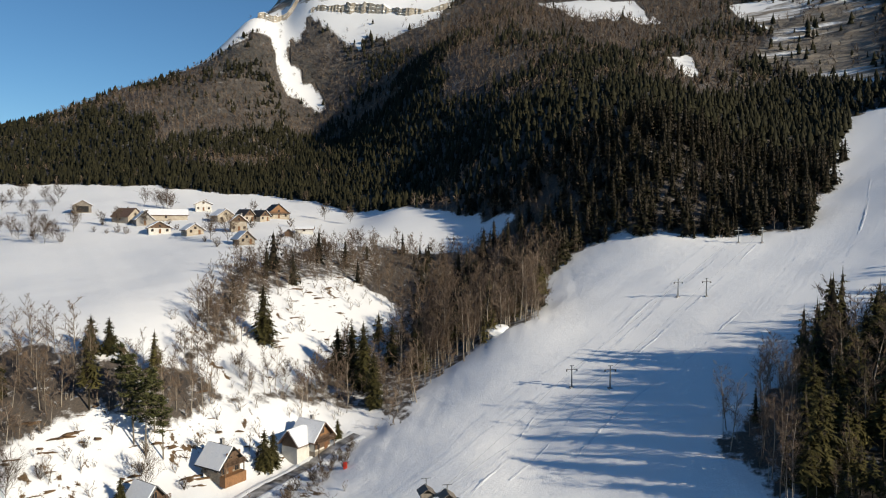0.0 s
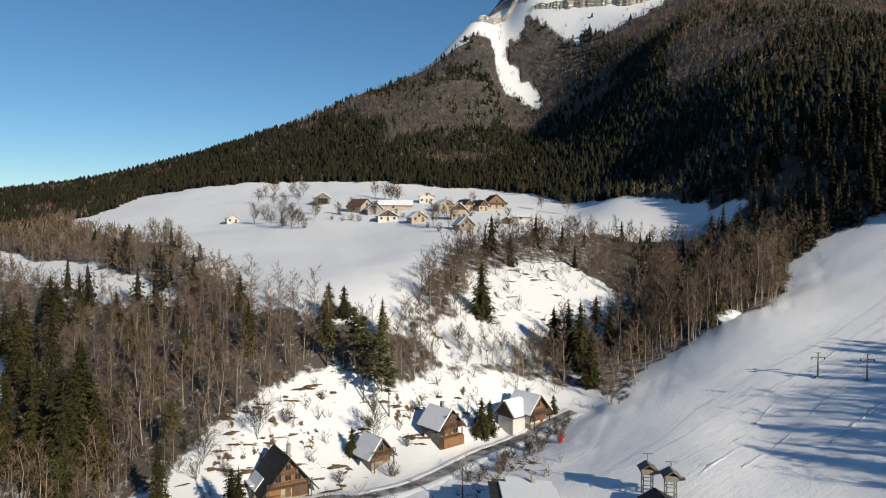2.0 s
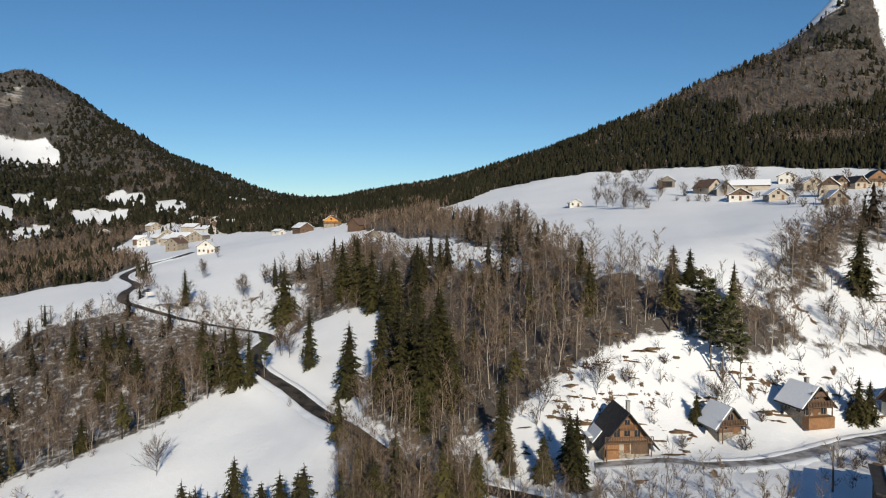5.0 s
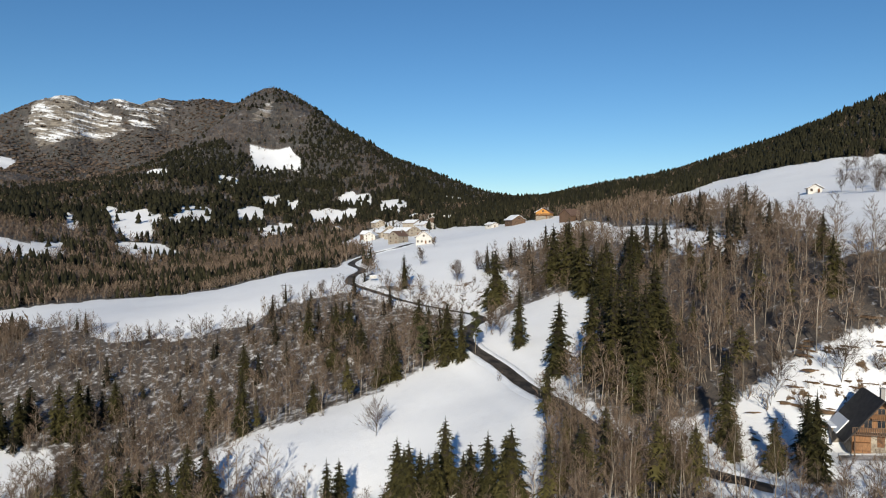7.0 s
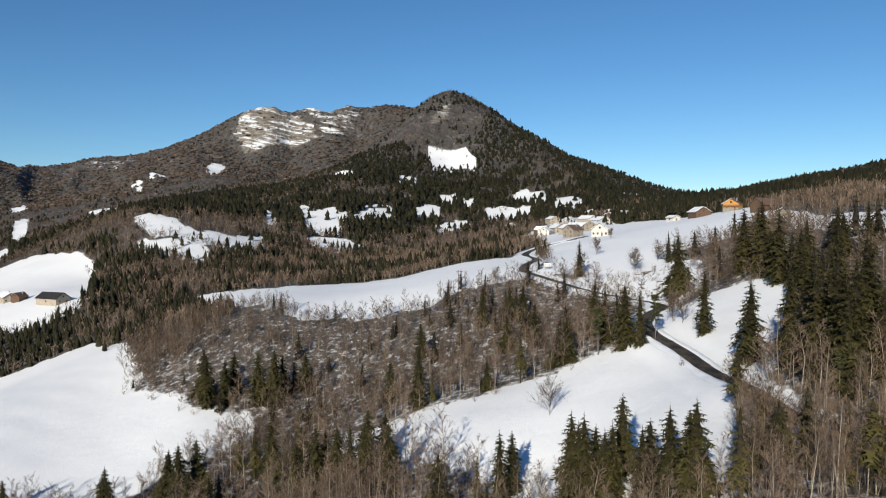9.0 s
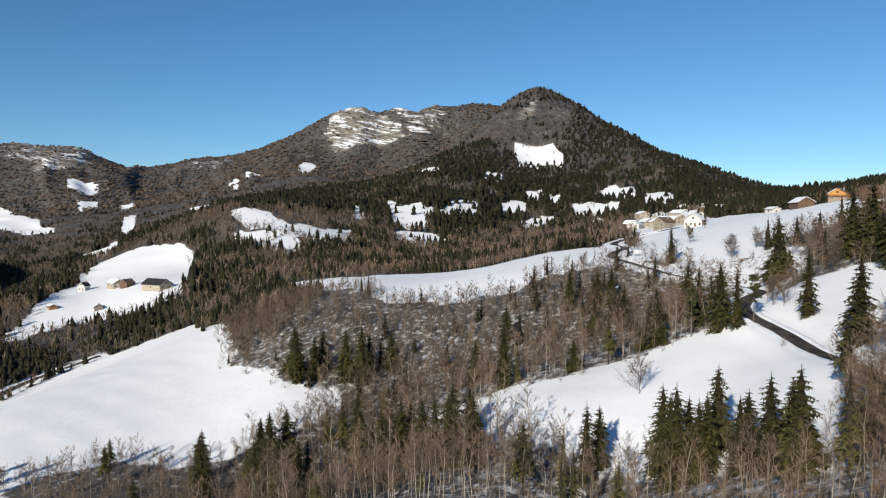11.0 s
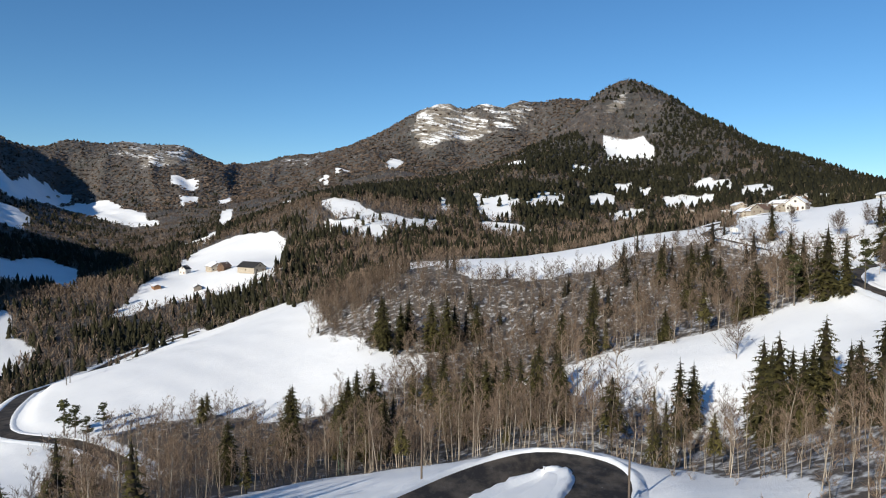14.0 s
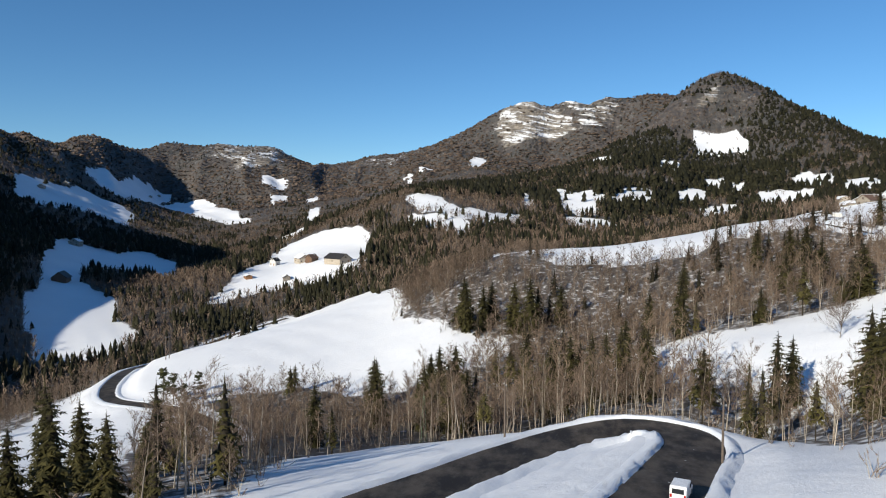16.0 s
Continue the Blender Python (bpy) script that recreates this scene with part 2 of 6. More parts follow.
def glass_material():
    m, t, b = material("window_glass")
    t.links.new(mixed(t, noise_at(t, 3.0, 2.0), (0.012, 0.014, 0.018), (0.03, 0.034, 0.04)), b.inputs["Base Color"])
    b.inputs["Roughness"].default_value = 0.08
    return m


GLASS = glass_material()

# ---- lie of the land: knots (x, y, height) along the landforms ----
PISTE = [(-33, 143, 54.5), (-44, 128, 50), (-9, 118, 56), (0, 130, 58), (10, 138, 63), (8, 149, 65), (16, 145, 66), (-7, 184, 72),
         (-11, 204, 71), (37, 188, 80.5), (20, 253, 94), (60, 250, 102), (90, 300, 121), (140, 420, 164), (33, 95, 59), (80, 130, 76),
         (100, 200, 97), (10, 60, 42), (-33, 181, 60), (60, 20, 50), (40, -60, 38), (150, 100, 84), (150, 250, 124)]
HAMLET = [(-163, 278, 91), (-261, 280, 89), (-84, 268, 89), (-91, 365, 99), (-133, 348, 100), (-237, 345, 103), (-226, 452, 117),
          (-91, 142, 72), (-120, 200, 82), (-68, 222, 79), (-78, 216, 81), (-52, 256, 78), (-94, 202, 83), (-60, 167, 63), (-44, 162, 57),
          (-56, 148, 59), (-82, 125, 60), (-92, 106, 54), (-48, 138, 50), (-58, 122, 49.5), (-67, 110, 47), (-79, 98, 45.5), (-61, 100, 47.5),
          (-94, 83, 42.5), (-20, 300, 92), (-15, 235, 76), (-30, 210, 65), (-180, 180, 78), (-230, 230, 86), (-350, 320, 96), (-80, 60, 41)]
WEST = [(-353, 197, 76), (-334, 202, 77), (-495, 182, 66), (-433, 139, 64), (-210, 137, 64), (-250, 160, 67), (-186, 123, 57), (-131, 73, 42),
        (-140, 82, 42.5), (-182, 83, 45), (-226, 98, 46.5), (-190, 81, 45), (-273, 71, 51), (-288, 82, 54), (-359, 90, 56), (-153, 32, 26),
        (-179, 17, 22.5), (-167, 49, 32), (-179, 64, 38), (-195, 49, 32), (-254, 31, 37), (-215, 20, 24), (-248, -32, 24), (-285, -31, 37),
        (-359, -12, 40), (-329, -26, 40), (-287, -52, 33), (-420, 60, 50), (-513, 455, 114), (-450, 30, 40), (-215, -15, 15)]
HAIRPIN = [(-98, 9, 25), (-97, 20, 26), (-116, 5, 22.5), (-112, 15, 24), (-109, 0, 23), (-124, -18, 16), (-133, -30, 11), (-121, -42, 12), (-96, -10, 23.5), (-87, 23, 28),
           (-100, 30, 26), (-60, 5, 30), (-80, -40, 22), (-125, 25, 18), (-150, -15, 9), (-160, -50, 6), (-110, 55, 36), (-40, -80, 22),
           (-255, -73, 17), (-307, -105, 16), (-288, -148, 4), (-210, -45, 15), (-248, -167, -1), (-186, -146, 1), (-150, -130, 2),
           (-217, -158, 0), (-310, -185, -12), (-230, -230, -24), (-330, -70, 30)]
VALLEY = [(-553, -226, 22), (-520, -205, 20), (-563, -286, 10), (-526, -295, 8), (-668, -446, -6), (-351, -284, -12), (-420, -190, -4),
          (-658, -226, 32), (-746, -222, 70), (-824, -40, 57), (-968, -12, 90), (-1042, -86, 98), (-1340, 56, 182), (-990, 235, 86),
          (-887, 80, 54), (-938, 353, 102), (-1461, 196, 205), (-600, 60, 42), (-560, -80, 36), (-700, 180, 62), (-450, -420, 12),
          (-380, -480, 55), (-750, -650, 20), (-1556, -1078, 50), (-1100, -800, 20), (-250, -400, 48), (-150, -300, 22), (-200, -520, 142), (-380, -640, 175), (-560, -760, 140)]
FIRST_MOUNTAIN = [(-427, 904, 324), (-387, 933, 374), (-330, 1010, 470), (-535, 895, 272), (-631, 776, 210), (-573, 820, 240), (-740, 817, 192), (-627, 883, 238), (-863, 764, 165), (-948, 655, 138), (-720, 578, 134), (-880, 669, 142), (-361, 517, 138),
                  (-250, 794, 229), (-223, 824, 272), (-345, 960, 380), (-70, 601, 241), (62, 534, 230), (-17, 381, 143),
                  (50, 325, 146), (47, 285, 124), (-71, 372, 108), (-61, 402, 113), (-800, 1100, 130), (-600, 1250, 180), (-1150, 760, 118),
                  (-150, 1150, 560), (150, 900, 420), (400, 700, 400), (300, 400, 205), (-100, 900, 370)]
SECOND_MOUNTAIN = [(-1847, 252, 411), (-1723, 331, 346), (-1554, 400, 261), (-1431, 466, 203), (-1310, 509, 163), (-1193, 531, 120), (-1780, 170, 375), (-2234, -391, 222),
                   (-2000, 600, 200), (-1323, 718, 128), (-1500, 1000, 100), (-2350, 60, 290), (-4700, 200, 300), (-3500, 1500, 150), (-1500, 2500, 200), (-2494, 228, 470)]
CREST = [(-3023, -450, 545), (-3034, -347, 567), (-3050, -190, 570), (-3056, -40, 576), (-3053, 115, 572), (-3011, -530, 490), (-3319, -766, 450), (-2766, -438, 360), (-2789, -244, 375),
         (-2800, 0, 395), (-3325, -408, 500), (-3348, -117, 500), (-3646, -1090, 400), (-3674, -1324, 388), (-3688, -1562, 330), (-3365, -1550, 345), (-3291, -1701, 415),
         (-3084, -1864, 413), (-2877, -2000, 406), (-2528, -1968, 353), (-2296, -1935, 362), (-2000, -1818, 305), (-1825, -1856, 321), (-2378, -1679, 150), (-2600, -1000, 190),
         (-3450, -2090, 360), (-3110, -1350, 305), (-3020, -1680, 395), (-1740, -1660, 278), (-3250, -2300, 340), (-2850, -2300, 330), (-2400, -2250, 300), (-3650, -1780, 320), (-2050, -2050, 280), (-4600, -1600, 200), (-3500, -3200, 200), (-2200, -2900, 200), (-1000, -2500, 300), (1500, 2500, 500), (2500, -500, 400), (500, -2500, 300)]
KNOTS = np.array(PISTE + HAMLET + WEST + HAIRPIN + VALLEY + FIRST_MOUNTAIN + SECOND_MOUNTAIN + CREST, float)


def flat(x, y):
    """Plan coordinates drawn together with distance, so that near and far land get like detail."""
    r = np.hypot(x, y) + 1e-6
    g = np.log1p(r / 120.0) / r
    return np.stack([x * g, y * g], -1), r


def kernel(a, b):
    d2 = ((a[:, None, :] - b[None, :, :]) ** 2).sum(-1) + 1e-9
    return d2 * np.log(d2)


KNOT_UV, KNOT_R = flat(KNOTS[:, 0], KNOTS[:, 1])
N_KNOTS = len(KNOTS)
SYSTEM = np.zeros((N_KNOTS + 3, N_KNOTS + 3))
SYSTEM[:N_KNOTS, :N_KNOTS] = kernel(KNOT_UV, KNOT_UV) + 2e-4 * np.eye(N_KNOTS)
SYSTEM[:N_KNOTS, N_KNOTS] = SYSTEM[N_KNOTS, :N_KNOTS] = 1
SYSTEM[:N_KNOTS, N_KNOTS + 1:] = KNOT_UV
SYSTEM[N_KNOTS + 1:, :N_KNOTS] = KNOT_UV.T
WEIGHTS = np.linalg.solve(SYSTEM, np.r_[(KNOTS[:, 2] - 60) / (KNOT_R + 150), 0, 0, 0])


def heights(x, y):
    """Height of the open ground at plan points (arrays)."""
    x, y = np.atleast_1d(np.asarray(x, float)), np.atleast_1d(np.asarray(y, float))
    out = np.empty(len(x))
    for i in range(0, len(x), 20000):
        uv, r = flat(x[i:i + 20000], y[i:i + 20000])
        k = kernel(uv, KNOT_UV)
        v = (k * WEIGHTS[:N_KNOTS]).sum(1) + WEIGHTS[N_KNOTS] + uv[:, 0] * WEIGHTS[N_KNOTS + 1] + uv[:, 1] * WEIGHTS[N_KNOTS + 2]
        out[i:i + 20000] = 60 + v * (r + 150)
    return out


# ---- roads: centre lines (x, y), width, half breadth of the levelled bed ----
VALLEY_ROAD = [(-70, 82), (-92, 76), (-104, 73), (-130, 76), (-161, 80), (-186, 81), (-203, 89), (-215, 98), (-234, 98), (-264, 81), (-290, 73),
               (-312, 78), (-333, 88), (-379, 94), (-409, 114), (-418, 132), (-440, 150)]
HAIRPIN_ROAD = [(-40, -26), (-62, -18.5), (-76, -13.3), (-90, -8.2), (-102, -1.8), (-108, 5.5), (-104.5, 11.8), (-96, 13.2), (-82, 10.2), (-70, 7.5), (-45, 1), (-20, -6)]
LANE = [(-70, 82), (-74, 92), (-66, 100), (-58, 108), (-53, 119), (-49, 129), (-43, 141), (-38, 148)]
DRIVE = [(-61, 103), (-70, 101), (-78, 94)]
LEFT_ROAD = [(-138, -74), (-150, -88), (-159, -102), (-164, -116), (-172, -131), (-190, -146), (-225, -168), (-262, -190), (-310, -205), (-360, -210), (-400, -190)]


def smooth_line(points, step=1.5):
    """A Catmull-Rom curve through plan points, evenly sampled."""
    p = np.array([points[0], *points, points[-1]], float)
    out = []
    for a, b, c, d in zip(p, p[1:], p[2:], p[3:]):
        n = max(2, int(np.hypot(*(c - b)) / step))
        for s in np.arange(n) / n:
            out.append(0.5 * (2 * b + (c - a) * s + (2 * a - 5 * b + 4 * c - d) * s**2 + (3 * b - a - 3 * c + d) * s**3))
    out.append(p[-1])
    return np.array(out)


def levelled(line, span=9):
    z = heights(line[:, 0], line[:, 1])
    k = np.ones(span) / span
    return np.convolve(np.pad(z, span // 2, mode="edge"), k, "valid")


ROADS = []
for points, width in ((VALLEY_ROAD, 4.4), (HAIRPIN_ROAD, 7.4), (LANE, 2.8), (DRIVE, 2.6), (LEFT_ROAD, 4.4)):
    centre = smooth_line(points)
    ROADS.append((centre, levelled(centre), width))


def to_line(x, y, line):
    """Distance to a sampled line and the index of its nearest sample."""
    best, index = np.full(len(x), 1e9), np.zeros(len(x), int)
    for i, (a, b) in enumerate(line):
        d = (x - a) ** 2 + (y - b) ** 2
        m = d < best
        best[m], index[m] = d[m], i
    return np.sqrt(best), index


def sway(x, y, scale, seed=0.0):
    """Cheap smooth noise in -1..1 from crossed waves."""
    a, b = x / scale, y / scale
    return (np.sin(a * 1.7 + 1.3 * np.sin(b * 1.1 + seed) + seed) + np.sin(b * 1.9 + 1.7 * np.sin(a * 0.9 + 2 * seed) + 3 * seed)
            + 0.6 * np.sin(a * 3.7 + b * 2.9 + seed) + 0.4 * np.sin(a * 6.1 - b * 5.3 + 5 * seed)) / 3.0


SUMMIT = (-1890.0, 250.0)
PISTE_EDGE = smooth_line([(-33, 126), (-29, 140), (-23, 154), (-20, 166), (-6, 181), (4, 192), (8, 215), (14, 236)], 2.0)


def land(x, y):
    """Height of the finished ground: landforms, unevenness and the roads' beds."""
    x, y = np.atleast_1d(np.asarray(x, float)), np.atleast_1d(np.asarray(y, float))
    z = heights(x, y)
    r = np.hypot(x, y)
    far = np.clip((r - 500) / 900, 0, 1)
    z = z + 0.12 * sway(x, y, 5.0, 1.0) + 0.35 * sway(x, y, 17.0, 2.0) * np.clip(r / 150, 0, 1)
    z = z + far * (5.0 * sway(x, y, 45.0, 3.0) + (5.0 * sway(x, y, 140.0, 4.0) + 9.0 * sway(x, y, 95.0, 6.0) * np.clip((3000 - r) / 800, 0.25, 1)) * np.clip((r - 1200) / 900, 0, 1))
    # the second mountain comes to a point
    d = np.abs(x * SUMMIT[1] - y * SUMMIT[0]) / math.hypot(*SUMMIT) + 1e6 * ((x > -1700) | (x < -2600)) + np.clip(-1800 - x, 0, 0) + np.clip(x + 1800, 0, 100)
    z = z + 26 * np.clip(1 - d / 150, 0, 1) - 22 * np.exp(-((d / 220) ** 2))
    # spurs and gullies run down from the far crest
    az = np.degrees(np.arctan2(-x, y))
    spur = np.abs(np.sin(az * 0.80 + 0.9 * np.sin(r / 260.0) + 0.5 * np.sin(az * 2.1)))
    back = np.clip((az - 100) / 6, 0, 1) * np.clip((r - 1700) / 500, 0, 1) * np.clip((z - 90) / 120, 0, 1) * np.clip((400 - z) / 110, 0.12, 1)
    z = z - 26 * back * (spur - 0.55)
    # limestone beds step down the face of the crag
    shelf = np.exp(-(((y + 270) / 230) ** 4)) * np.clip((z - 350) / 60, 0, 1) * ((x < -2600) & (x > -3250))
    z = z + shelf * 6.0 * np.sin(0.165 * (z + 0.23 * y))
    # snow churned by skiers along the wood's side of the piste
    churned = np.exp(-((to_line(x, y, PISTE_EDGE)[0] / 5.0) ** 2)) if len(x) > 1 else 0.0
    z = z + churned * (0.16 * sway(x, y, 1.1, 5.0) + 0.14 * sway(x, y, 2.3, 8.0))
    for line, level, width in ROADS:
        box = (x > line[:, 0].min() - 14) & (x < line[:, 0].max() + 14) & (y > line[:, 1].min() - 14) & (y < line[:, 1].max() + 14)
        if box.any():
            d, i = to_line(x[box], y[box], line)
            k = np.clip((d - width / 2 - 0.8) / 6.0, 0, 1)
            k = k * k * (3 - 2 * k)
            z[box] = z[box] * k + (level[i] - 0.06) * (1 - k)
    return z


def spot(x, y):
    return float(land(x, y)[0])


# ---- open land: everything outside these outlines is wooded ----
OPEN = {
    "piste": [(-35, 112), (-38, 130), (-27, 149), (-27, 166), (-9, 183), (2, 187), (4, 233), (18, 249), (38, 241), (66, 230), (82, 226),
              (90, 240), (104, 270), (123, 310), (160, 380), (260, 360), (230, 260), (180, 190), (110, 165), (72, 152), (58, 144), (45, 136), (34, 126), (28, 117), (33, 102), (60, 84), (130, 66), (130, 30), (20, 20), (-20, 50), (-40, 80)],
    "chalet_slope": [(-98, 92), (-97, 106), (-92, 116), (-88, 124), (-79, 128), (-72, 132), (-64, 141), (-48, 157), (-35, 157), (-26, 139), (-24, 100), (-60, 80), (-81, 73), (-102, 83)],
    "bank": [(-78, 203), (-67, 235), (-52, 238), (-40, 215), (-44, 193), (-55, 182), (-56, 158), (-66, 146), (-76, 149), (-72, 167), (-78, 173)],
    "field": [(-410, 317), (-514, 457), (-431, 467), (-310, 474), (-167, 466), (-65, 363), (-12, 307), (-15, 297), (-72, 300), (-90, 252), (-96, 208), (-86, 170),
              (-79, 161), (-80, 145), (-99, 140), (-116, 140), (-151, 168), (-220, 216), (-284, 240), (-355, 274)],
    "strip": [(-342, 212), (-263, 196), (-165, 160), (-149, 150), (-158, 147), (-199, 155), (-316, 196)],
    "west": [(-376, 103), (-440, 140), (-470, 190), (-410, 190), (-341, 206), (-300, 180), (-290, 128), (-275, 92), (-285, 78), (-330, 96)],
    "village": [(-300, 190), (-345, 215), (-400, 250), (-480, 240), (-600, 240), (-760, 275), (-870, 255), (-760, 185), (-640, 145), (-480, 125), (-400, 110)],
    "plateau": [(-465, -111), (-444, -8), (-368, 88), (-280, 72), (-289, 46), (-278, 31), (-286, -21), (-344, -58)],
    "verge": [(-186, 85), (-208, 101), (-201, 121), (-181, 121), (-158, 106), (-132, 80), (-185, 81)],
    "scrub_verge": [(-213, 98), (-229, 103), (-250, 92), (-270, 88), (-288, 105), (-290, 122), (-265, 134), (-242, 122), (-224, 114)],
    "low_meadow": [(-195, -2), (-189, 16), (-181, 66), (-186, 78), (-174, 77), (-127, 74), (-92, 54), (-137, 33), (-180, 4)],
    "hairpin": [(-40, -40), (-70, -33), (-110, -46), (-128, -34), (-124, -14), (-122, 8), (-110, 22), (-90, 32), (-40, 25), (0, 10), (0, -30)],
    "left_field": [(-120, -110), (-165, -145), (-240, -190), (-310, -205), (-390, -190), (-393, -129), (-275, -79), (-250, -70), (-229, -50), (-220, -41), (-219, -30),
                   (-206, -29), (-193, -41), (-176, -58), (-185, -80), (-172, -98), (-150, -98), (-125, -85)],
    "left_near": [(-62, -72), (-105, -78), (-150, -97), (-165, -145), (-90, -120)],
    "farm": [(-661, -335), (-783, -393), (-815, -394), (-827, -376), (-827, -347), (-724, -261), (-678, -230), (-638, -218), (-539, -189), (-507, -188), (-490, -191), (-490, -228),
             (-461, -250), (-437, -259), (-441, -274), (-481, -280), (-510, -290), (-581, -317)],
    "shaded_meadow": [(-712, -644), (-784, -685), (-787, -645), (-876, -644), (-843, -566), (-567, -378), (-540, -378), (-584, -433), (-568, -444), (-566, -467), (-471, -393),
                      (-413, -327), (-375, -297), (-371, -279), (-350, -257), (-323, -253), (-307, -256), (-298, -275), (-336, -316), (-378, -360), (-421, -388), (-520, -480)],
    "left_slope": [(-978, -976), (-1132, -1080), (-1297, -1123), (-1432, -1178), (-1332, -1022), (-1191, -928), (-1150, -958), (-1022, -928), (-900, -897)],
    "left_shelf": [(-1108, -1106), (-1169, -1128), (-1189, -1101), (-1044, -1019), (-1000, -998)],
    "far_meadows": [(-1751, -1471), (-1962, -1575), (-2358, -1697), (-2430, -1670), (-1991, -1469), (-2304, -1564), (-2202, -1395), (-1899, -1099), (-1645, -900), (-1663, -981),
                    (-1818, -1160), (-2030, -1398), (-1943, -1428), (-1655, -1293), (-1638, -1340)],
    "dell_a": [(-2478, -1307), (-2522, -1296), (-2431, -1199), (-2306, -1149), (-2277, -1160), (-2340, -1216)],
    "dell_b": [(-2176, -1116), (-2206, -1085), (-2147, -1059), (-2022, -1030)],
    "dell_c": [(-2126, -964), (-2291, -991), (-2122, -922), (-2085, -935)],
    "dell_d": [(-1818, -814), (-1934, -831), (-1483, -639), (-1145, -500), (-1234, -559), (-1486, -667)],
    "dell_e": [(-1036, -534), (-996, -479), (-1123, -522), (-979, -443), (-949, -440), (-929, -460)],
    "clearing": [(-1489, 144), (-1493, 166), (-1509, 203), (-1498, 234), (-1460, 236), (-1408, 244), (-1385, 235), (-1430, 215), (-1412, 190), (-1428, 176), (-1373, 148), (-1443, 146)],
    "glade_a": [(-1279, 83), (-1309, 107), (-1281, 101), (-1263, 87)],
    "glade_b": [(-1418, -52), (-1347, -19), (-1288, 10), (-1293, -18), (-1352, -46)],
    "glade_c": [(-2505, -520), (-2583, -477), (-2490, -443), (-2328, -439), (-2311, -468)],
    "glade_d": [(-2446, -688), (-2378, -614), (-2322, -618), (-2322, -649)],
    "glade_e": [(-2275, -707), (-2313, -692), (-2282, -668), (-2154, -659)],
    "terrace_a": [(-845, -229), (-787, -201), (-752, -178), (-733, -156), (-740, -121), (-772, -102), (-745, -94), (-697, -102), (-688, -123), (-696, -147), (-718, -182), (-752, -209), (-824, -253)],
    "terrace_b": [(-1613, -575), (-1763, -585), (-1505, -449), (-1319, -458)],
    "terrace_c": [(-715, -210), (-693, -181), (-678, -155), (-669, -131), (-641, -122), (-622, -131), (-635, -150), (-671, -180), (-699, -203)],
    "terrace_d": [(-1012, -135), (-983, -113), (-914, -98), (-888, -107), (-961, -125)],
    "terrace_e": [(-1057, -90), (-1031, -55), (-985, -28), (-958, -12), (-924, -25), (-881, -20), (-864, -31), (-887, -43), (-930, -60), (-1004, -81)],
    "terrace_f": [(-828, -45), (-828, -23), (-807, 3), (-788, 14), (-742, -2), (-752, -26)],
    "terrace_g": [(-1014, 23), (-1062, 49), (-1044, 60), (-990, 50), (-979, 30), (-948, 11), (-938, -6), (-974, 7)],
    "terrace_h": [(-1083, 83), (-1106, 116), (-1113, 144), (-1050, 127), (-1032, 96), (-1040, 82)],
    "terrace_i": [(-1080, 193), (-1070, 228), (-1025, 252), (-988, 238), (-991, 219), (-1029, 196), (-1047, 190)],
    "terrace_j": [(-1149, 260), (-1123, 295), (-1085, 292), (-1043, 278), (-1077, 263), (-1120, 256)],
    "terrace_k": [(-1068, 313), (-1021, 323), (-986, 336), (-935, 301), (-959, 289), (-1001, 295)],
    "terrace_l": [(-1064, 419), (-1045, 430), (-1008, 413), (-1011, 401)],
    "terrace_m": [(-1176, 173), (-1160, 200), (-1124, 188), (-1120, 170)],
    "terrace_n": [(-977, 112), (-999, 136), (-1012, 163), (-979, 153), (-958, 124)],
    "terrace_o": [(-1197, 147), (-1205, 173), (-1170, 164), (-1168, 148)],
    "scree": [(-470, 850), (-430, 860), (-382, 875), (-363, 894), (-340, 899), (-317, 858), (-300, 832), (-280, 817), (-261, 798), (-248, 790), (-242, 797), (-260, 818), (-281, 833), (-294, 857),
              (-309, 886), (-315, 917), (-307, 933), (-278, 916), (-245, 900), (-222, 868), (-205, 867), (-171, 857), (-150, 857), (-126, 884), (-109, 907), (-100, 1080), (-330, 1080), (-400, 960)],
    "alp": [(-3, 741), (27, 689), (32, 624), (53, 622), (77, 625), (92, 597), (100, 607), (98, 644), (89, 683)],
    "alp_b": [(88, 504), (103, 510), (103, 461), (86, 453)],
    "alp_c": [(159, 640), (184, 631), (209, 599), (175, 561), (168, 581), (161, 612)],
    "alp_d": [(188, 461), (199, 437), (187, 412), (187, 436)],
}
# places of scrub on open snow, where grass and stones show: x, y, radius
WORN = [(-90, 107, 13), (-84, 113, 9), (-68, 130, 9), (-60, 99, 5), (-94, 101, 6), (-72, 190, 9), (-64, 222, 10), (-52, 158, 8), (-46, 182, 8), (-80, 165, 9), (-98, 84, 8), (-112, 78, 8), (-72, 150, 9),
        (-40, 120, 7), (-46, 112, 6), (-262, 94, 12), (-240, 108, 12), (-266, 112, 12), (-252, 120, 9), (-256, 33, 9), (-78, 92, 5), (-156, -104, 7), (-60, 140, 6), (-48, 235, 9), (-66, 250, 9)]


def inside(x, y, outline):
    p = np.array(outline, float)
    hit = np.zeros(len(x), bool)
    for (ax, ay), (bx, by) in zip(p, np.roll(p, -1, 0)):
        cross = (ay > y) != (by > y)
        hit ^= cross & (x < (bx - ax) * (y - ay) / (by - ay + 1e-12) + ax)
    return hit


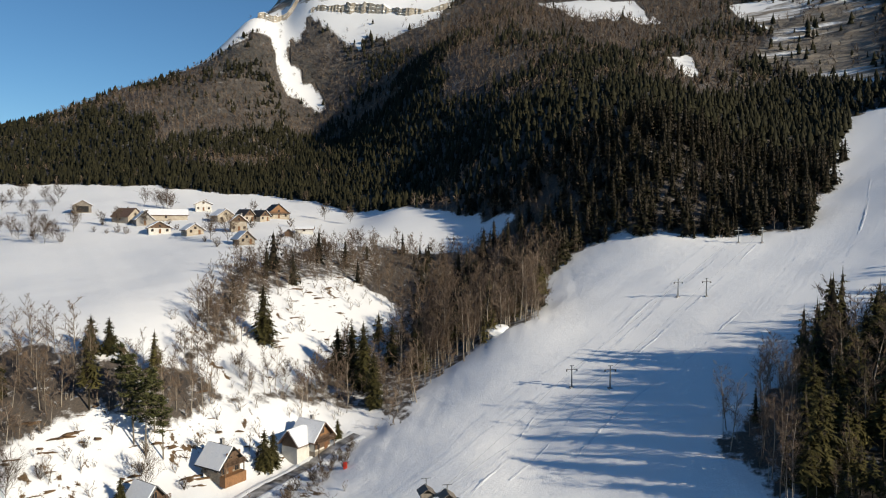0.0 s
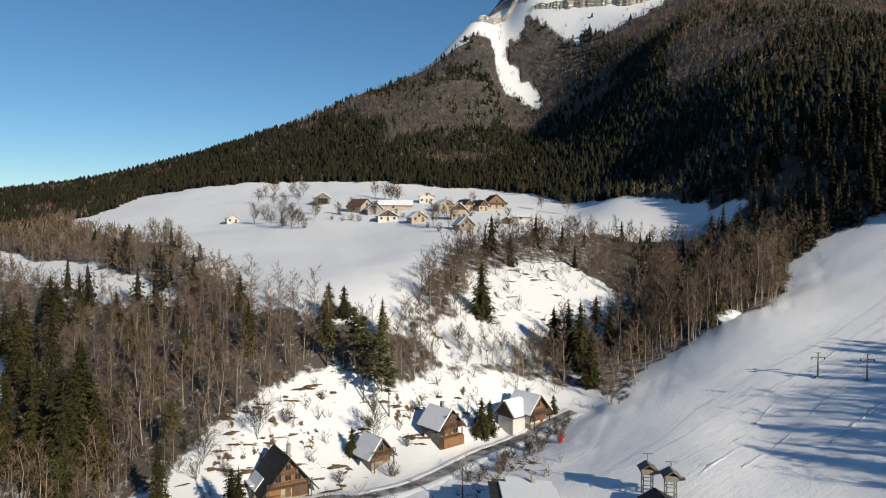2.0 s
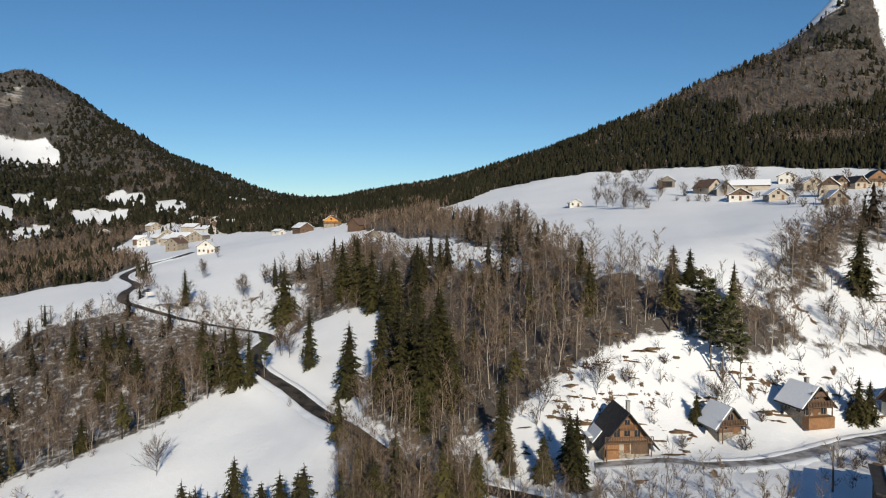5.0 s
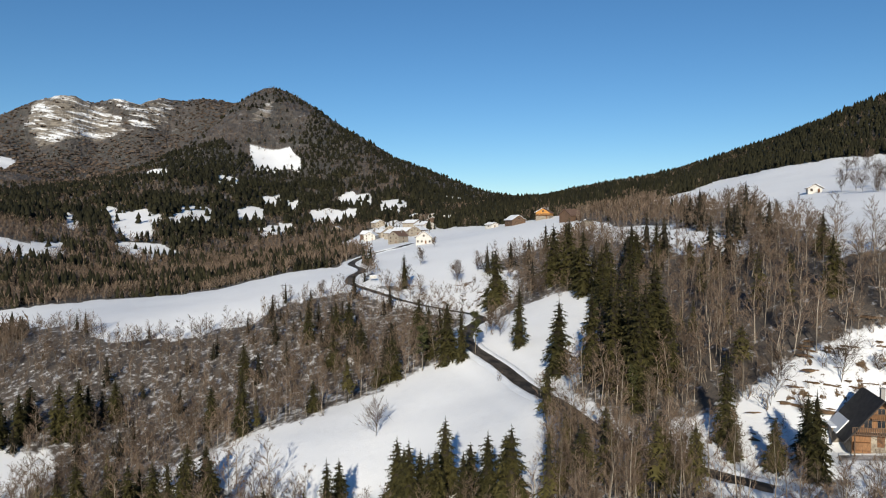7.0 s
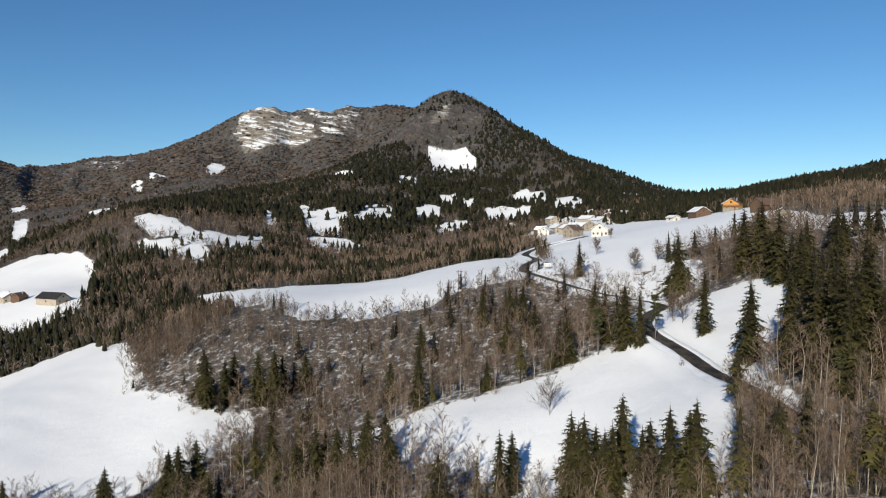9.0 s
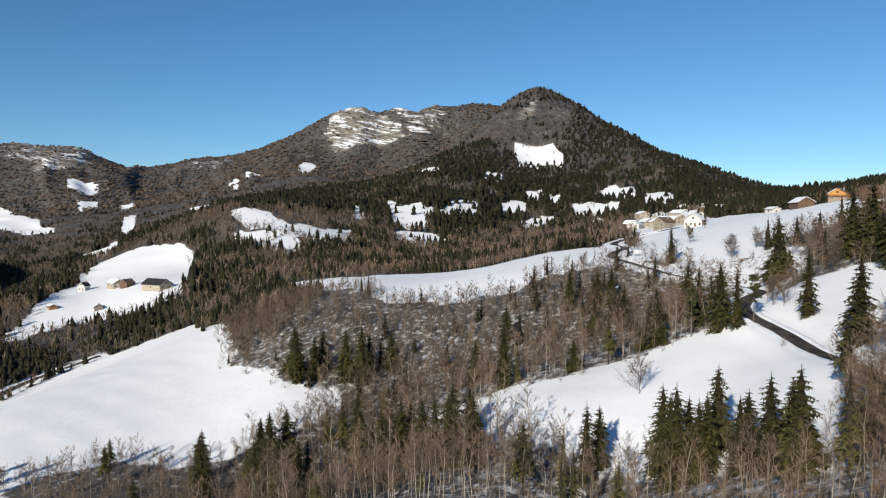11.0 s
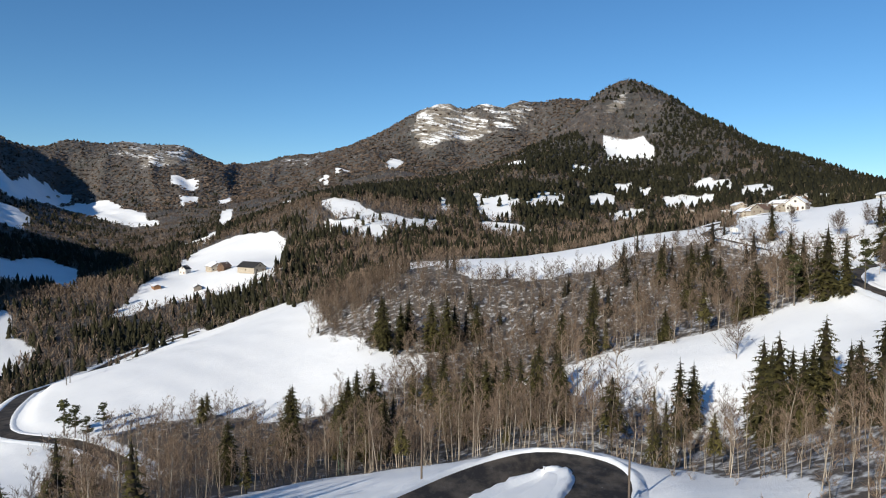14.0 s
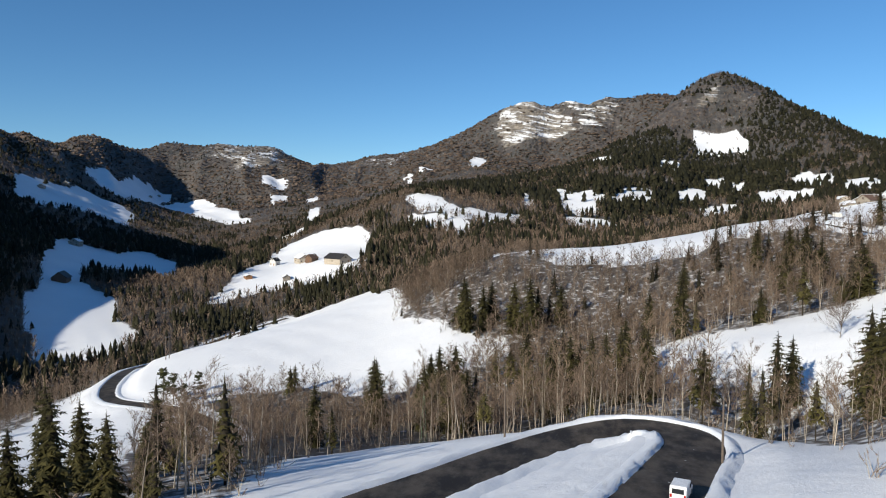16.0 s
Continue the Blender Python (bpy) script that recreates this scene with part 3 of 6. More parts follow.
def wooded(x, y, ragged=1.0):
    """True where the land is under trees."""
    r = np.hypot(x, y)
    push = ragged * np.clip(0.014 * r, 1.0, 26.0)
    u = x + push * sway(x, y, np.maximum(6.0, 0.018 * r), 7.0)
    v = y + push * sway(x, y, np.maximum(6.0, 0.018 * r), 9.0)
    back = np.clip(0.026 * r, 14, 32) / (r + 1)
    bare = np.zeros(len(x), bool)
    for outline in OPEN.values():
        bare |= inside(u, v, outline)
        # felled a little below the far pastures, which lie open to the valley
        bare |= (x < -470) & inside(u * (1 + back), v * (1 + back), outline)
    for line, level, width in ROADS:
        box = (np.abs(x - line[:, 0].mean()) < 260) & (np.abs(y - line[:, 1].mean()) < 200)
        if box.any():
            bare[box] |= to_line(x[box], y[box], line)[0] < width / 2 + 2.5
    return ~bare


CRAGS = {  # outline and share of bare rock
    "face": ([(-3120, -470), (-3120, -330), (-3032, -300), (-3009, -235), (-2858, -165), (-2744, -140), (-2770, -245), (-2690, -335), (-2660, -390), (-2780, -450), (-2900, -500)], 0.62),
    "streaks": ([(-3120, -330), (-3110, 40), (-3067, 40), (-2850, 0), (-2713, -151), (-2858, -165), (-3009, -235)], 0.46),
    "peak": ([(-1590, 108), (-1672, 172), (-1790, 215), (-1800, 250), (-1721, 238), (-1655, 225), (-1610, 170)], 0.44),
    "west": ([(-3000, -1860), (-3300, -1900), (-3300, -1520), (-3013, -1490), (-2698, -1320), (-2540, -1400), (-2531, -1479), (-2690, -1600), (-2700, -1720)], 0.50),
    "saddle": ([(-3121, -1250), (-3300, -1150), (-3100, -850), (-2898, -870), (-2670, -800), (-3000, -1030), (-2970, -1150)], 0.42),
    "ravine": ([(159, 605), (174, 557), (147, 514), (161, 477), (194, 426), (245, 542), (260, 640)], 0.60),
}


def rocky(x, y, z):
    """Share of bare rock: the crags of both mountains and the far crest."""
    r = np.hypot(x, y)
    share = np.clip((z - 398) / 20, 0, 1) * (r < 1500) * (y > 600)
    for outline, most in CRAGS.values():
        soft = np.zeros(len(x))
        for k in range(9):
            reach = 0.011 * r * (0.4 + 0.3 * (k % 3))
            soft += inside(x + reach * math.cos(k * 0.7), y + reach * math.sin(k * 0.7), outline) / 9
        share = np.maximum(share, most * soft)
    return share


def build_ground():
    azimuths = np.radians(np.r_[np.arange(-40, 145, 0.31), np.arange(146, 318, 4.0)])
    rings = [14.0]
    while rings[-1] < 4880:
        r = rings[-1]
        rings.append(r + (max(1.3, 0.018 * r) if r < 1550 else 16.0 if r < 1950 else 24.0 if r < 2650 else 11.0 if r < 3120 else 40.0 if r < 3700 else 150.0))
    rings = np.array(rings)
    n, m = len(azimuths), len(rings)
    x = (-np.sin(azimuths)[None] * rings[:, None]).ravel()
    y = (np.cos(azimuths)[None] * rings[:, None]).ravel()
    z = land(x, y)
    bare_floor = np.zeros(len(x))
    for a, b in ((0, 0), (1.6, 0), (-1.6, 0), (0, 1.6), (0, -1.6)):
        bare_floor += 0.2 * wooded(x + a, y + b)
    dense = np.exp(-(((x + 130) / 80) ** 2 + ((y - 120) / 38) ** 2)) + np.exp(-(((x - 85) / 60) ** 2 + ((y - 130) / 50) ** 2)) + (x > -60) * np.clip((y - 225) / 20, 0, 1) + 0.32 * np.exp(-(((x + 262) / 75) ** 2 + (y / 65) ** 2)) + 0.85 * np.exp(-(((x + 145) / 40) ** 2 + ((y + 60) / 45) ** 2))
    bare_floor = bare_floor * (0.84 + 0.11 * np.clip(1.5 * dense, 0, 1) + 0.21 * np.clip((np.hypot(x, y) - 250) / 250, 0, 1))
    rock = rocky(x, y, z)
    worn = np.zeros(len(x))
    for a, b, radius in WORN:
        worn = np.maximum(worn, np.clip(1.4 - np.hypot(x - a, y - b) / radius, 0, 1))
    co = np.column_stack([x, y, z])
    co = np.vstack([co, [0, 0, spot(0, 0)]])
    i, j = np.meshgrid(np.arange(m - 1), np.arange(n), indexing="ij")
    k = (j + 1) % n
    quads = np.stack([i * n + j, (i + 1) * n + j, (i + 1) * n + k, i * n + k], -1).reshape(-1, 4)
    tris = np.stack([np.full(n, m * n), np.arange(n), (np.arange(n) + 1) % n], -1)
    mesh = bpy.data.meshes.new("ground")
    mesh.vertices.add(len(co))
    mesh.vertices.foreach_set("co", co.ravel())
    loops = np.concatenate([quads.ravel(), tris.ravel()])
    starts = np.r_[np.arange(len(quads)) * 4, len(quads) * 4 + np.arange(n) * 3]
    mesh.loops.add(len(loops))
    mesh.loops.foreach_set("vertex_index", loops.astype(np.int32))
    mesh.polygons.add(len(starts))
    mesh.polygons.foreach_set("loop_start", starts.astype(np.int32))
    mesh.polygons.foreach_set("use_smooth", np.ones(len(starts), bool))
    mesh.update(calc_edges=True)
    colours = np.zeros((len(co), 4))
    colours[:-1, 0], colours[:-1, 1], colours[:-1, 2] = bare_floor, rock, worn
    colours[:-1, 3] = inside(x, y, OPEN["piste"])
    cover = mesh.color_attributes.new("cover", "FLOAT_COLOR", "POINT")
    cover.data.foreach_set("color", colours.ravel())
    mesh.materials.append(LAND)
    return tagged(new("ground", mesh), "snow-covered mountain land with brown woodland floor", "ground", kind="structure")


build_ground()

# ---- trees ----
def stick(a, b, ra, rb, sides=3):
    """A tapered stick from a to b as points and triangles."""
    a, b = np.asarray(a, float), np.asarray(b, float)
    d = (b - a) / (np.linalg.norm(b - a) + 1e-9)
    u = np.cross(d, (0.31, 0.72, 0.62))
    u /= np.linalg.norm(u)
    v = np.cross(d, u)
    ang = np.arange(sides) * 2 * np.pi / sides
    ring = np.cos(ang)[:, None] * u + np.sin(ang)[:, None] * v
    if rb <= 0:
        return np.vstack([a + ra * ring, b]), [(i, (i + 1) % sides, sides) for i in range(sides)]
    tris = []
    for i in range(sides):
        j = (i + 1) % sides
        tris += [(i, j, sides + j), (i, sides + j, sides + i)]
    return np.vstack([a + ra * ring, b + rb * ring]), tris


class Shape:
    """Points and triangles gathered for a mesh, with a material number for each triangle."""

    def __init__(self):
        self.points, self.tris, self.kinds, self.n = [], [], [], 0

    def add(self, points, tris, kind=0):
        points = np.asarray(points, float)
        self.points.append(points)
        self.tris.append(np.asarray(tris, int) + self.n)
        self.kinds.append(np.full(len(tris), kind))
        self.n += len(points)
        return self

    def done(self):
        return np.vstack(self.points), np.vstack(self.tris), np.concatenate(self.kinds)


def spray(rng, base, out, length, width, droop, stations=(0.16, 0.36, 0.56, 0.76, 0.94)):
    """One needle-covered branch: a bent narrow blade with ragged side branchlets and hanging ones."""
    side = np.array([-out[1], out[0], 0.0])

    def along(f):
        return base + out * length * f + np.array([0, 0, -droop * length * f * f])

    p = [base, along(0.5) + side * width * 0.22, along(0.5) - side * width * 0.22, along(1.0)]
    t = [(0, 1, 2), (1, 3, 2)]
    for f in stations:
        for s in (-1, 1):
            n = len(p)
            reach = width * (1.1 - 0.75 * f) * rng.uniform(0.5, 1.35)
            tip = along(f + 0.12) + side * s * reach + out * length * rng.uniform(0.02, 0.2) + np.array([0, 0, reach * rng.uniform(-0.75, 0.1)])
            p += [along(f - 0.07), along(f + 0.12), tip]
            t.append((n, n + 1, n + 2))
    for f in stations[1::2]:
        n = len(p)
        p += [along(f - 0.14), along(f + 0.14), along(f) + side * rng.normal(0, 0.1) * width + np.array([0, 0, -width * rng.uniform(0.25, 0.6)])]
        t.append((n, n + 1, n + 2))
    return p, t


def spruce_shape(seed, height=16.0, tiers=17, around=9, spread=0.20, skirt=0.05, stations=(0.16, 0.36, 0.56, 0.76, 0.94)):
    """Crown and trunk of a spruce; spread: half the crown's width over its height."""
    rng = np.random.default_rng(seed)
    crown, trunk = Shape(), Shape()
    trunk.add(*stick((0, 0, -1.2), (0, 0, height * 0.97), 0.014 * height, 0.02, 6))
    for k in range(int(20 * skirt)):
        # dead boughs under the crown
        z, a = height * rng.uniform(0.04, skirt + 0.05), rng.uniform(0, 6.28)
        trunk.add(*stick((0, 0, z), (1.3 * math.cos(a), 1.3 * math.sin(a), z - 0.3), 0.04, 0, 3))
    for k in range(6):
        # dark heart of the crown: inner shade put into the colour of plain cones
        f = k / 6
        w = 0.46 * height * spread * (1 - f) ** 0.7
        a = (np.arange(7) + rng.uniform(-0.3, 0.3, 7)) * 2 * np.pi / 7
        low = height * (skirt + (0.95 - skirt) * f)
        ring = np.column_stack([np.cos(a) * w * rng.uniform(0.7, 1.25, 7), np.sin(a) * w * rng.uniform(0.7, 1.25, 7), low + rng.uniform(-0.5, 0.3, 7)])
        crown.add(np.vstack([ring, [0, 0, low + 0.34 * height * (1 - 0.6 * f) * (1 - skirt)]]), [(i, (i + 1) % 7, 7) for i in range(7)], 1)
    lumps = rng.uniform(0.78, 1.15, (tiers, 5))
    for k in range(tiers):
        f = k / (tiers - 1)
        z = height * (skirt + (0.97 - skirt) * f ** 0.95)
        reach = height * spread * (1 - f) ** 0.64 * rng.uniform(0.85, 1.12) * (0.8 + 0.2 * min(1, 6 * f)) + 0.15
        count = max(5, int(around * (1 - 0.45 * f)))
        for j in range(count):
            if rng.random() < 0.08:
                continue
            a = 2 * np.pi * (j + rng.uniform(-0.4, 0.4)) / count + k * 0.7
            out = np.array([math.cos(a), math.sin(a), 0.0])
            length = reach * rng.uniform(0.7, 1.12) * lumps[k // 3, int(a / 1.2566) % 5]
            crown.add(*spray(rng, np.array([0, 0, z + rng.uniform(-0.3, 0.3)]), out, length, (5.2 / around) * length + 0.2, 0.5 - 0.5 * f + rng.uniform(-0.08, 0.14), stations))
    crown.add(*stick((0, 0, height * 0.93), (0, 0, height * 1.02), 0.07, 0, 4))
    return crown.done(), trunk.done()


def bare_shape(seed, height=12.0, limbs=9, twigs=6, spread=0.28, lean=0.05, stems=1, twig=0.045, low=0.25, fine=3):
    """Trunk and twigs of a leafless tree."""
    rng = np.random.default_rng(seed)
    trunk, crown = Shape(), Shape()
    for s in range(stems):
        tilt = np.array([rng.normal(0, lean), rng.normal(0, lean), 1.0]) if stems == 1 else np.array([rng.normal(0, 0.28), rng.normal(0, 0.28), 1.0])
        top = tilt / np.linalg.norm(tilt) * height * rng.uniform(0.85, 1.0)
        root = np.array([rng.normal(0, 0.25), rng.normal(0, 0.25), -0.8]) if stems > 1 else np.array([0, 0, -1.0])
        knee = root + (top - root) * 0.55 + np.array([rng.normal(0, 0.02), rng.normal(0, 0.02), 0]) * height
        thick = 0.0065 * height + 0.03
        trunk.add(*stick(root, knee, thick, thick * 0.6, 5))
        trunk.add(*stick(knee, top, thick * 0.6, 0, 4))
        for k in range(limbs):
            f = low + (0.97 - low) * (k + rng.uniform(0, 0.8)) / limbs
            start = root + (knee - root) * (f / 0.55) if f < 0.55 else knee + (top - knee) * ((f - 0.55) / 0.45)
            a = rng.uniform(0, 2 * np.pi)
            rise = rng.uniform(0.7, 1.7)
            way = np.array([math.cos(a), math.sin(a), rise])
            way /= np.linalg.norm(way)
            length = height * spread * (1.15 - 0.75 * f) * rng.uniform(0.7, 1.25)
            end = start + way * length
            crown.add(*stick(start, end, 0.6 * twig + 0.012 + 0.02 * (1 - f), 0, 3))
            for _ in range(twigs):
                g = rng.uniform(0.15, 1.0)
                p = start + (end - start) * g
                d = way + rng.normal(0, 0.42, 3) + np.array([0, 0, 0.4])
                d /= np.linalg.norm(d)
                reach = length * rng.uniform(0.4, 1.0)
                for n in range(fine + 1):
                    e = d if n == 0 else d + rng.normal(0, 0.45, 3)
                    m = p if n == 0 else p + d * reach * rng.uniform(0.2, 0.8)
                    w = np.cross(e, rng.normal(0, 1, 3))
                    w = twig * w / (np.linalg.norm(w) + 1e-6)
                    crown.add([m - w, m + w, m + e / np.linalg.norm(e) * reach * (1 if n == 0 else rng.uniform(0.4, 0.8))], [(0, 1, 2)])
    return crown.done(), trunk.done()


def pine_shape(seed, height=13.0, boughs=20):
    """A pine with a bare trunk and flat, tufted boughs."""
    rng = np.random.default_rng(seed)
    crown, trunk = Shape(), Shape()
    trunk.add(*stick((0, 0, -1), (0.2, 0.1, height * 0.95), 0.2, 0.05, 6))
    for k in range(boughs):
        f = rng.uniform(0.38, 1.0)
        a = rng.uniform(0, 2 * np.pi)
        reach = height * (0.26 if boughs < 30 else 0.20) * (1.15 - 0.75 * f) * rng.uniform(0.5, 1.1)
        start = np.array([0.2 * f, 0.1 * f, f * height * 0.95])
        end = start + np.array([math.cos(a) * reach, math.sin(a) * reach, 0.12 * reach])
        trunk.add(*stick(start, end, 0.06, 0.02, 3))
        for _ in range(11):
            c = start + (end - start) * rng.uniform(0.35, 1.1) + rng.normal(0, 0.3, 3) * (1, 1, 0.5)
            for _ in range(2):
                d = rng.normal(0, 1, (3, 3)) * (0.36, 0.36, 0.2)
                crown.add(c + d, [(0, 1, 2)])
    return crown.done(), trunk.done()


def far_spruce(seed, tiers=((0.05, 0.62, 0.235), (0.33, 0.86, 0.185), (0.60, 1.02, 0.115)), sides=4):
    """A small spruce of few triangles, one unit high."""
    rng = np.random.default_rng(seed)
    s = Shape()
    for z0, z1, w in tiers:
        a = (np.arange(sides) + rng.uniform(-0.3, 0.3, sides)) * 2 * np.pi / sides + rng.uniform(0, 6)
        ring = np.column_stack([np.cos(a) * w * rng.uniform(0.6, 1.3, sides), np.sin(a) * w * rng.uniform(0.6, 1.3, sides), z0 + rng.uniform(-0.08, 0.12, sides)])
        s.add(np.vstack([ring, [rng.normal(0, 0.02), rng.normal(0, 0.02), z1]]), [(i, (i + 1) % sides, sides) for i in range(sides)])
    return s.done()


def far_bare(seed, blades=12):
    """A small leafless tree of few triangles, one unit high: a stem and a fan of upswept boughs."""
    rng = np.random.default_rng(seed)
    s = Shape()
    s.add([(-0.014, 0, -0.05), (0.014, 0, -0.05), (0, 0, 0.8)], [(0, 1, 2)], 1)
    for _ in range(blades):
        a, z = rng.uniform(0, 6.28), rng.uniform(0.12, 0.6)
        out = rng.uniform(0.1, 0.36)
        d = np.array([math.cos(a) * out, math.sin(a) * out, rng.uniform(0.22, 0.46)])
        w = np.array([-math.sin(a), math.cos(a), rng.normal(0, 0.5)]) * rng.uniform(0.014, 0.036)
        p = np.array([0, 0, z])
        s.add([p, p + d + w, p + d * 0.85 - w], [(0, 1, 2)])
    return s.done()


def crown_clump(seed, sides=5):
    """A leafless crown far off: a ragged dome with a few upright boughs, one unit high."""
    rng = np.random.default_rng(seed)
    s = Shape()
    a = (np.arange(sides) + rng.uniform(-0.35, 0.35, sides)) * 2 * np.pi / sides
    w = rng.uniform(0.28, 0.6, sides)
    ring = np.column_stack([np.cos(a) * w, np.sin(a) * w, rng.uniform(0.0, 0.45, sides)])
    s.add(np.vstack([ring, [rng.normal(0, 0.1), rng.normal(0, 0.1), 0.85]]), [(i, (i + 1) % sides, sides) for i in range(sides)])
    for _ in range(2):
        b = rng.uniform(0, 6.28)
        c = np.array([0.3 * math.cos(b), 0.3 * math.sin(b), 0.0])
        d = np.array([-math.sin(b), math.cos(b), 0.0]) * 0.12
        s.add([c - d + (0, 0, 0.2), c + d + (0, 0, 0.2), c * 1.4 + (0, 0, rng.uniform(0.7, 1.0))], [(0, 1, 2)])
    return s.done()


def mesh_of(name, points, tris, kinds, materials, tint=None):
    mesh = bpy.data.meshes.new(name)
    mesh.vertices.add(len(points))
    mesh.vertices.foreach_set("co", np.ascontiguousarray(points, np.float32).ravel())
    mesh.loops.add(len(tris) * 3)
    mesh.loops.foreach_set("vertex_index", np.ascontiguousarray(tris, np.int32).ravel())
    mesh.polygons.add(len(tris))
    mesh.polygons.foreach_set("loop_start", np.arange(len(tris), dtype=np.int32) * 3)
    mesh.polygons.foreach_set("material_index", np.ascontiguousarray(kinds, np.int32))
    mesh.update(calc_edges=True)
    if tint is not None:
        mesh.attributes.new("tint", "FLOAT", "POINT").data.foreach_set("value", np.ascontiguousarray(tint, np.float32))
    for m in materials:
        mesh.materials.append(m)
    return mesh


def gathered(name, shapes, places, materials, label, category):
    """One object of kind stuff from many copies of shapes. places: rows of x, y, z, height scale, width scale, turn, shape number, tint."""
    points, tris, kinds, tints, n = [], [], [], [], 0
    for number, (p, t, k) in enumerate(shapes):
        rows = places[places[:, 6].astype(int) == number]
        if not len(rows):
            continue
        c, s = np.cos(rows[:, 5]), np.sin(rows[:, 5])
        px = (p[None, :, 0] * c[:, None] - p[None, :, 1] * s[:, None]) * rows[:, 4, None] + rows[:, 0, None]
        py = (p[None, :, 0] * s[:, None] + p[None, :, 1] * c[:, None]) * rows[:, 4, None] + rows[:, 1, None]
        pz = p[None, :, 2] * rows[:, 3, None] + rows[:, 2, None]
        points.append(np.stack([px, py, pz], -1).reshape(-1, 3))
        tris.append((t[None] + (np.arange(len(rows)) * len(p))[:, None, None]).reshape(-1, 3) + n)
        kinds.append(np.tile(k, len(rows)))
        tints.append(np.repeat(rows[:, 7], len(p)))
        n += len(rows) * len(p)
    mesh = mesh_of(name, np.vstack(points), np.vstack(tris), np.concatenate(kinds), materials, np.concatenate(tints))
    return tagged(new(name, mesh), label, category, kind="stuff")


# share of conifers by place (x, y, share); the nearest rules
SHARES = np.array([(-120, 600, 0.93), (-250, 600, 0.9), (40, 340, 0.95), (-60, 420, 0.95), (-26, 373, 0.95), (-18, 341, 0.9), (-400, 560, 0.85), (-600, 560, 0.8), (-800, 680, 0.75), (-450, 830, 0.3), (-520, 860, 0.25), (-350, 760, 0.35), (-100, 760, 0.1), (40, 650, 0.1),
                   (-280, 880, 0.25), (-150, 860, 0.3), (0, 560, 0.5), (-60, 640, 0.2), (-150, 700, 0.35), (100, 500, 0.3), (20, 480, 0.7), (-40, 700, 0.15), (80, 560, 0.3), (200, 600, 0.3), (120, 360, 0.95), (60, 275, 0.95), (60, 300, 0.95), (90, 320, 0.95), (20, 270, 0.8), (-30, 240, 0.15), (-12, 215, 0.3), (-22, 192, 0.2), (-10, 280, 0.25),
                   (-50, 310, 0.2), (-75, 290, 0.06), (-40, 175, 0.07), (34, 122, 0.1), (48, 110, 0.7), (52, 134, 0.4), (62, 140, 0.75), (90, 150, 0.8), (100, 110, 0.8), (-110, 110, 0.12), (-130, 120, 0.08), (-95, 140, 0.1), (-150, 125, 0.12),
                   (-160, 100, 0.15), (-185, 150, 0.15), (-225, 150, 0.12), (-250, 200, 0.08), (-170, 170, 0.1), (-230, 110, 0.12), (-200, 60, 0.15), (-225, 55, 0.15), (-240, 80, 0.1),
                   (-215, 30, 0.12), (-240, 0, 0.03), (-300, -20, 0.05), (-260, -40, 0.04), (-215, -25, 0.12), (-320, -85, 0.6), (-120, 45, 0.08), (-140, 15, 0.05), (-150, -20, 0.08),
                   (-140, -45, 0.08), (-150, -75, 0.05), (-120, -70, 0.05), (-90, -60, 0.1), (-110, 65, 0.05), (-60, -60, 0.6), (-330, -230, 0.35), (-450, -300, 0.4), (-550, -420, 0.45), (-650, -560, 0.6), (-420, -140, 0.5),
                   (-600, -120, 0.35), (-480, 20, 0.25), (-560, 120, 0.2), (-520, -60, 0.35), (-700, 0, 0.3), (-760, 90, 0.25), (-640, -40, 0.3), (-850, -120, 0.45), (-800, -300, 0.3), (-1000, 0, 0.5), (-900, 250, 0.45), (-1250, 100, 0.75), (-1150, -150, 0.6), (-1400, -150, 0.6), (-950, -200, 0.55), (-1100, 300, 0.6), (-1500, 350, 0.75),
                   (-1700, 200, 0.35), (-2000, -200, 0.2), (-2800, -100, 0.1), (-1400, -500, 0.25), (-3500, -1200, 0.1), (-1200, -1000, 0.4), (-2500, -2000, 0.2), (-1200, 450, 0.8), (-600, 300, 0.7)])
SHARE_UV = flat(SHARES[:, 0], SHARES[:, 1])[0]


def conifer_share(x, y):
    uv = flat(x + 8 * sway(x, y, 20.0, 11.0), y + 8 * sway(x, y, 20.0, 12.0))[0]
    best, share = np.full(len(x), 1e9), np.zeros(len(x))
    for (u, v), s in zip(SHARE_UV, SHARES[:, 2]):
        d = (uv[:, 0] - u) ** 2 + (uv[:, 1] - v) ** 2
        m = d < best
        best[m], share[m] = d[m], s
    return np.clip(share + np.where(np.hypot(x, y) < 335, 0.07, 0.18) * sway(x, y, 30.0, 13.0) + 0.28 * sway(x, y, 110.0, 17.0) * (np.hypot(x, y) > 450), 0.01, 0.97)


def scattered(rng, r0, r1, spacing, az0=-40.0, az1=140.0):
    """Jittered points over a ring sector of the plan."""
    out = []
    r = r0
    while r < r1:
        step = spacing(r)
        a = np.arange(radians(az0), radians(az1), step / r)
        a = a + rng.uniform(-0.5, 0.5, len(a)) * step / r
        q = r + rng.uniform(-0.5, 0.5, len(a)) * step
        out.append(np.column_stack([-np.sin(a) * q, np.cos(a) * q]))
        r += step
    return np.vstack(out)


def both(parts):
    (p0, t0, k0), (p1, t1, k1) = parts
    return np.vstack([p0, p1]), np.vstack([t0, t1 + len(p0)]), np.concatenate([k0, k1 + 1])


def planted(rng, x, y, size):
    """Rows for gathered() at plan points."""
    n = len(x)
    return np.column_stack([x, y, land(x, y), size, size * rng.uniform(0.85, 1.2, n), rng.uniform(0, 6.28, n), rng.integers(0, 5, n), rng.random(n)])


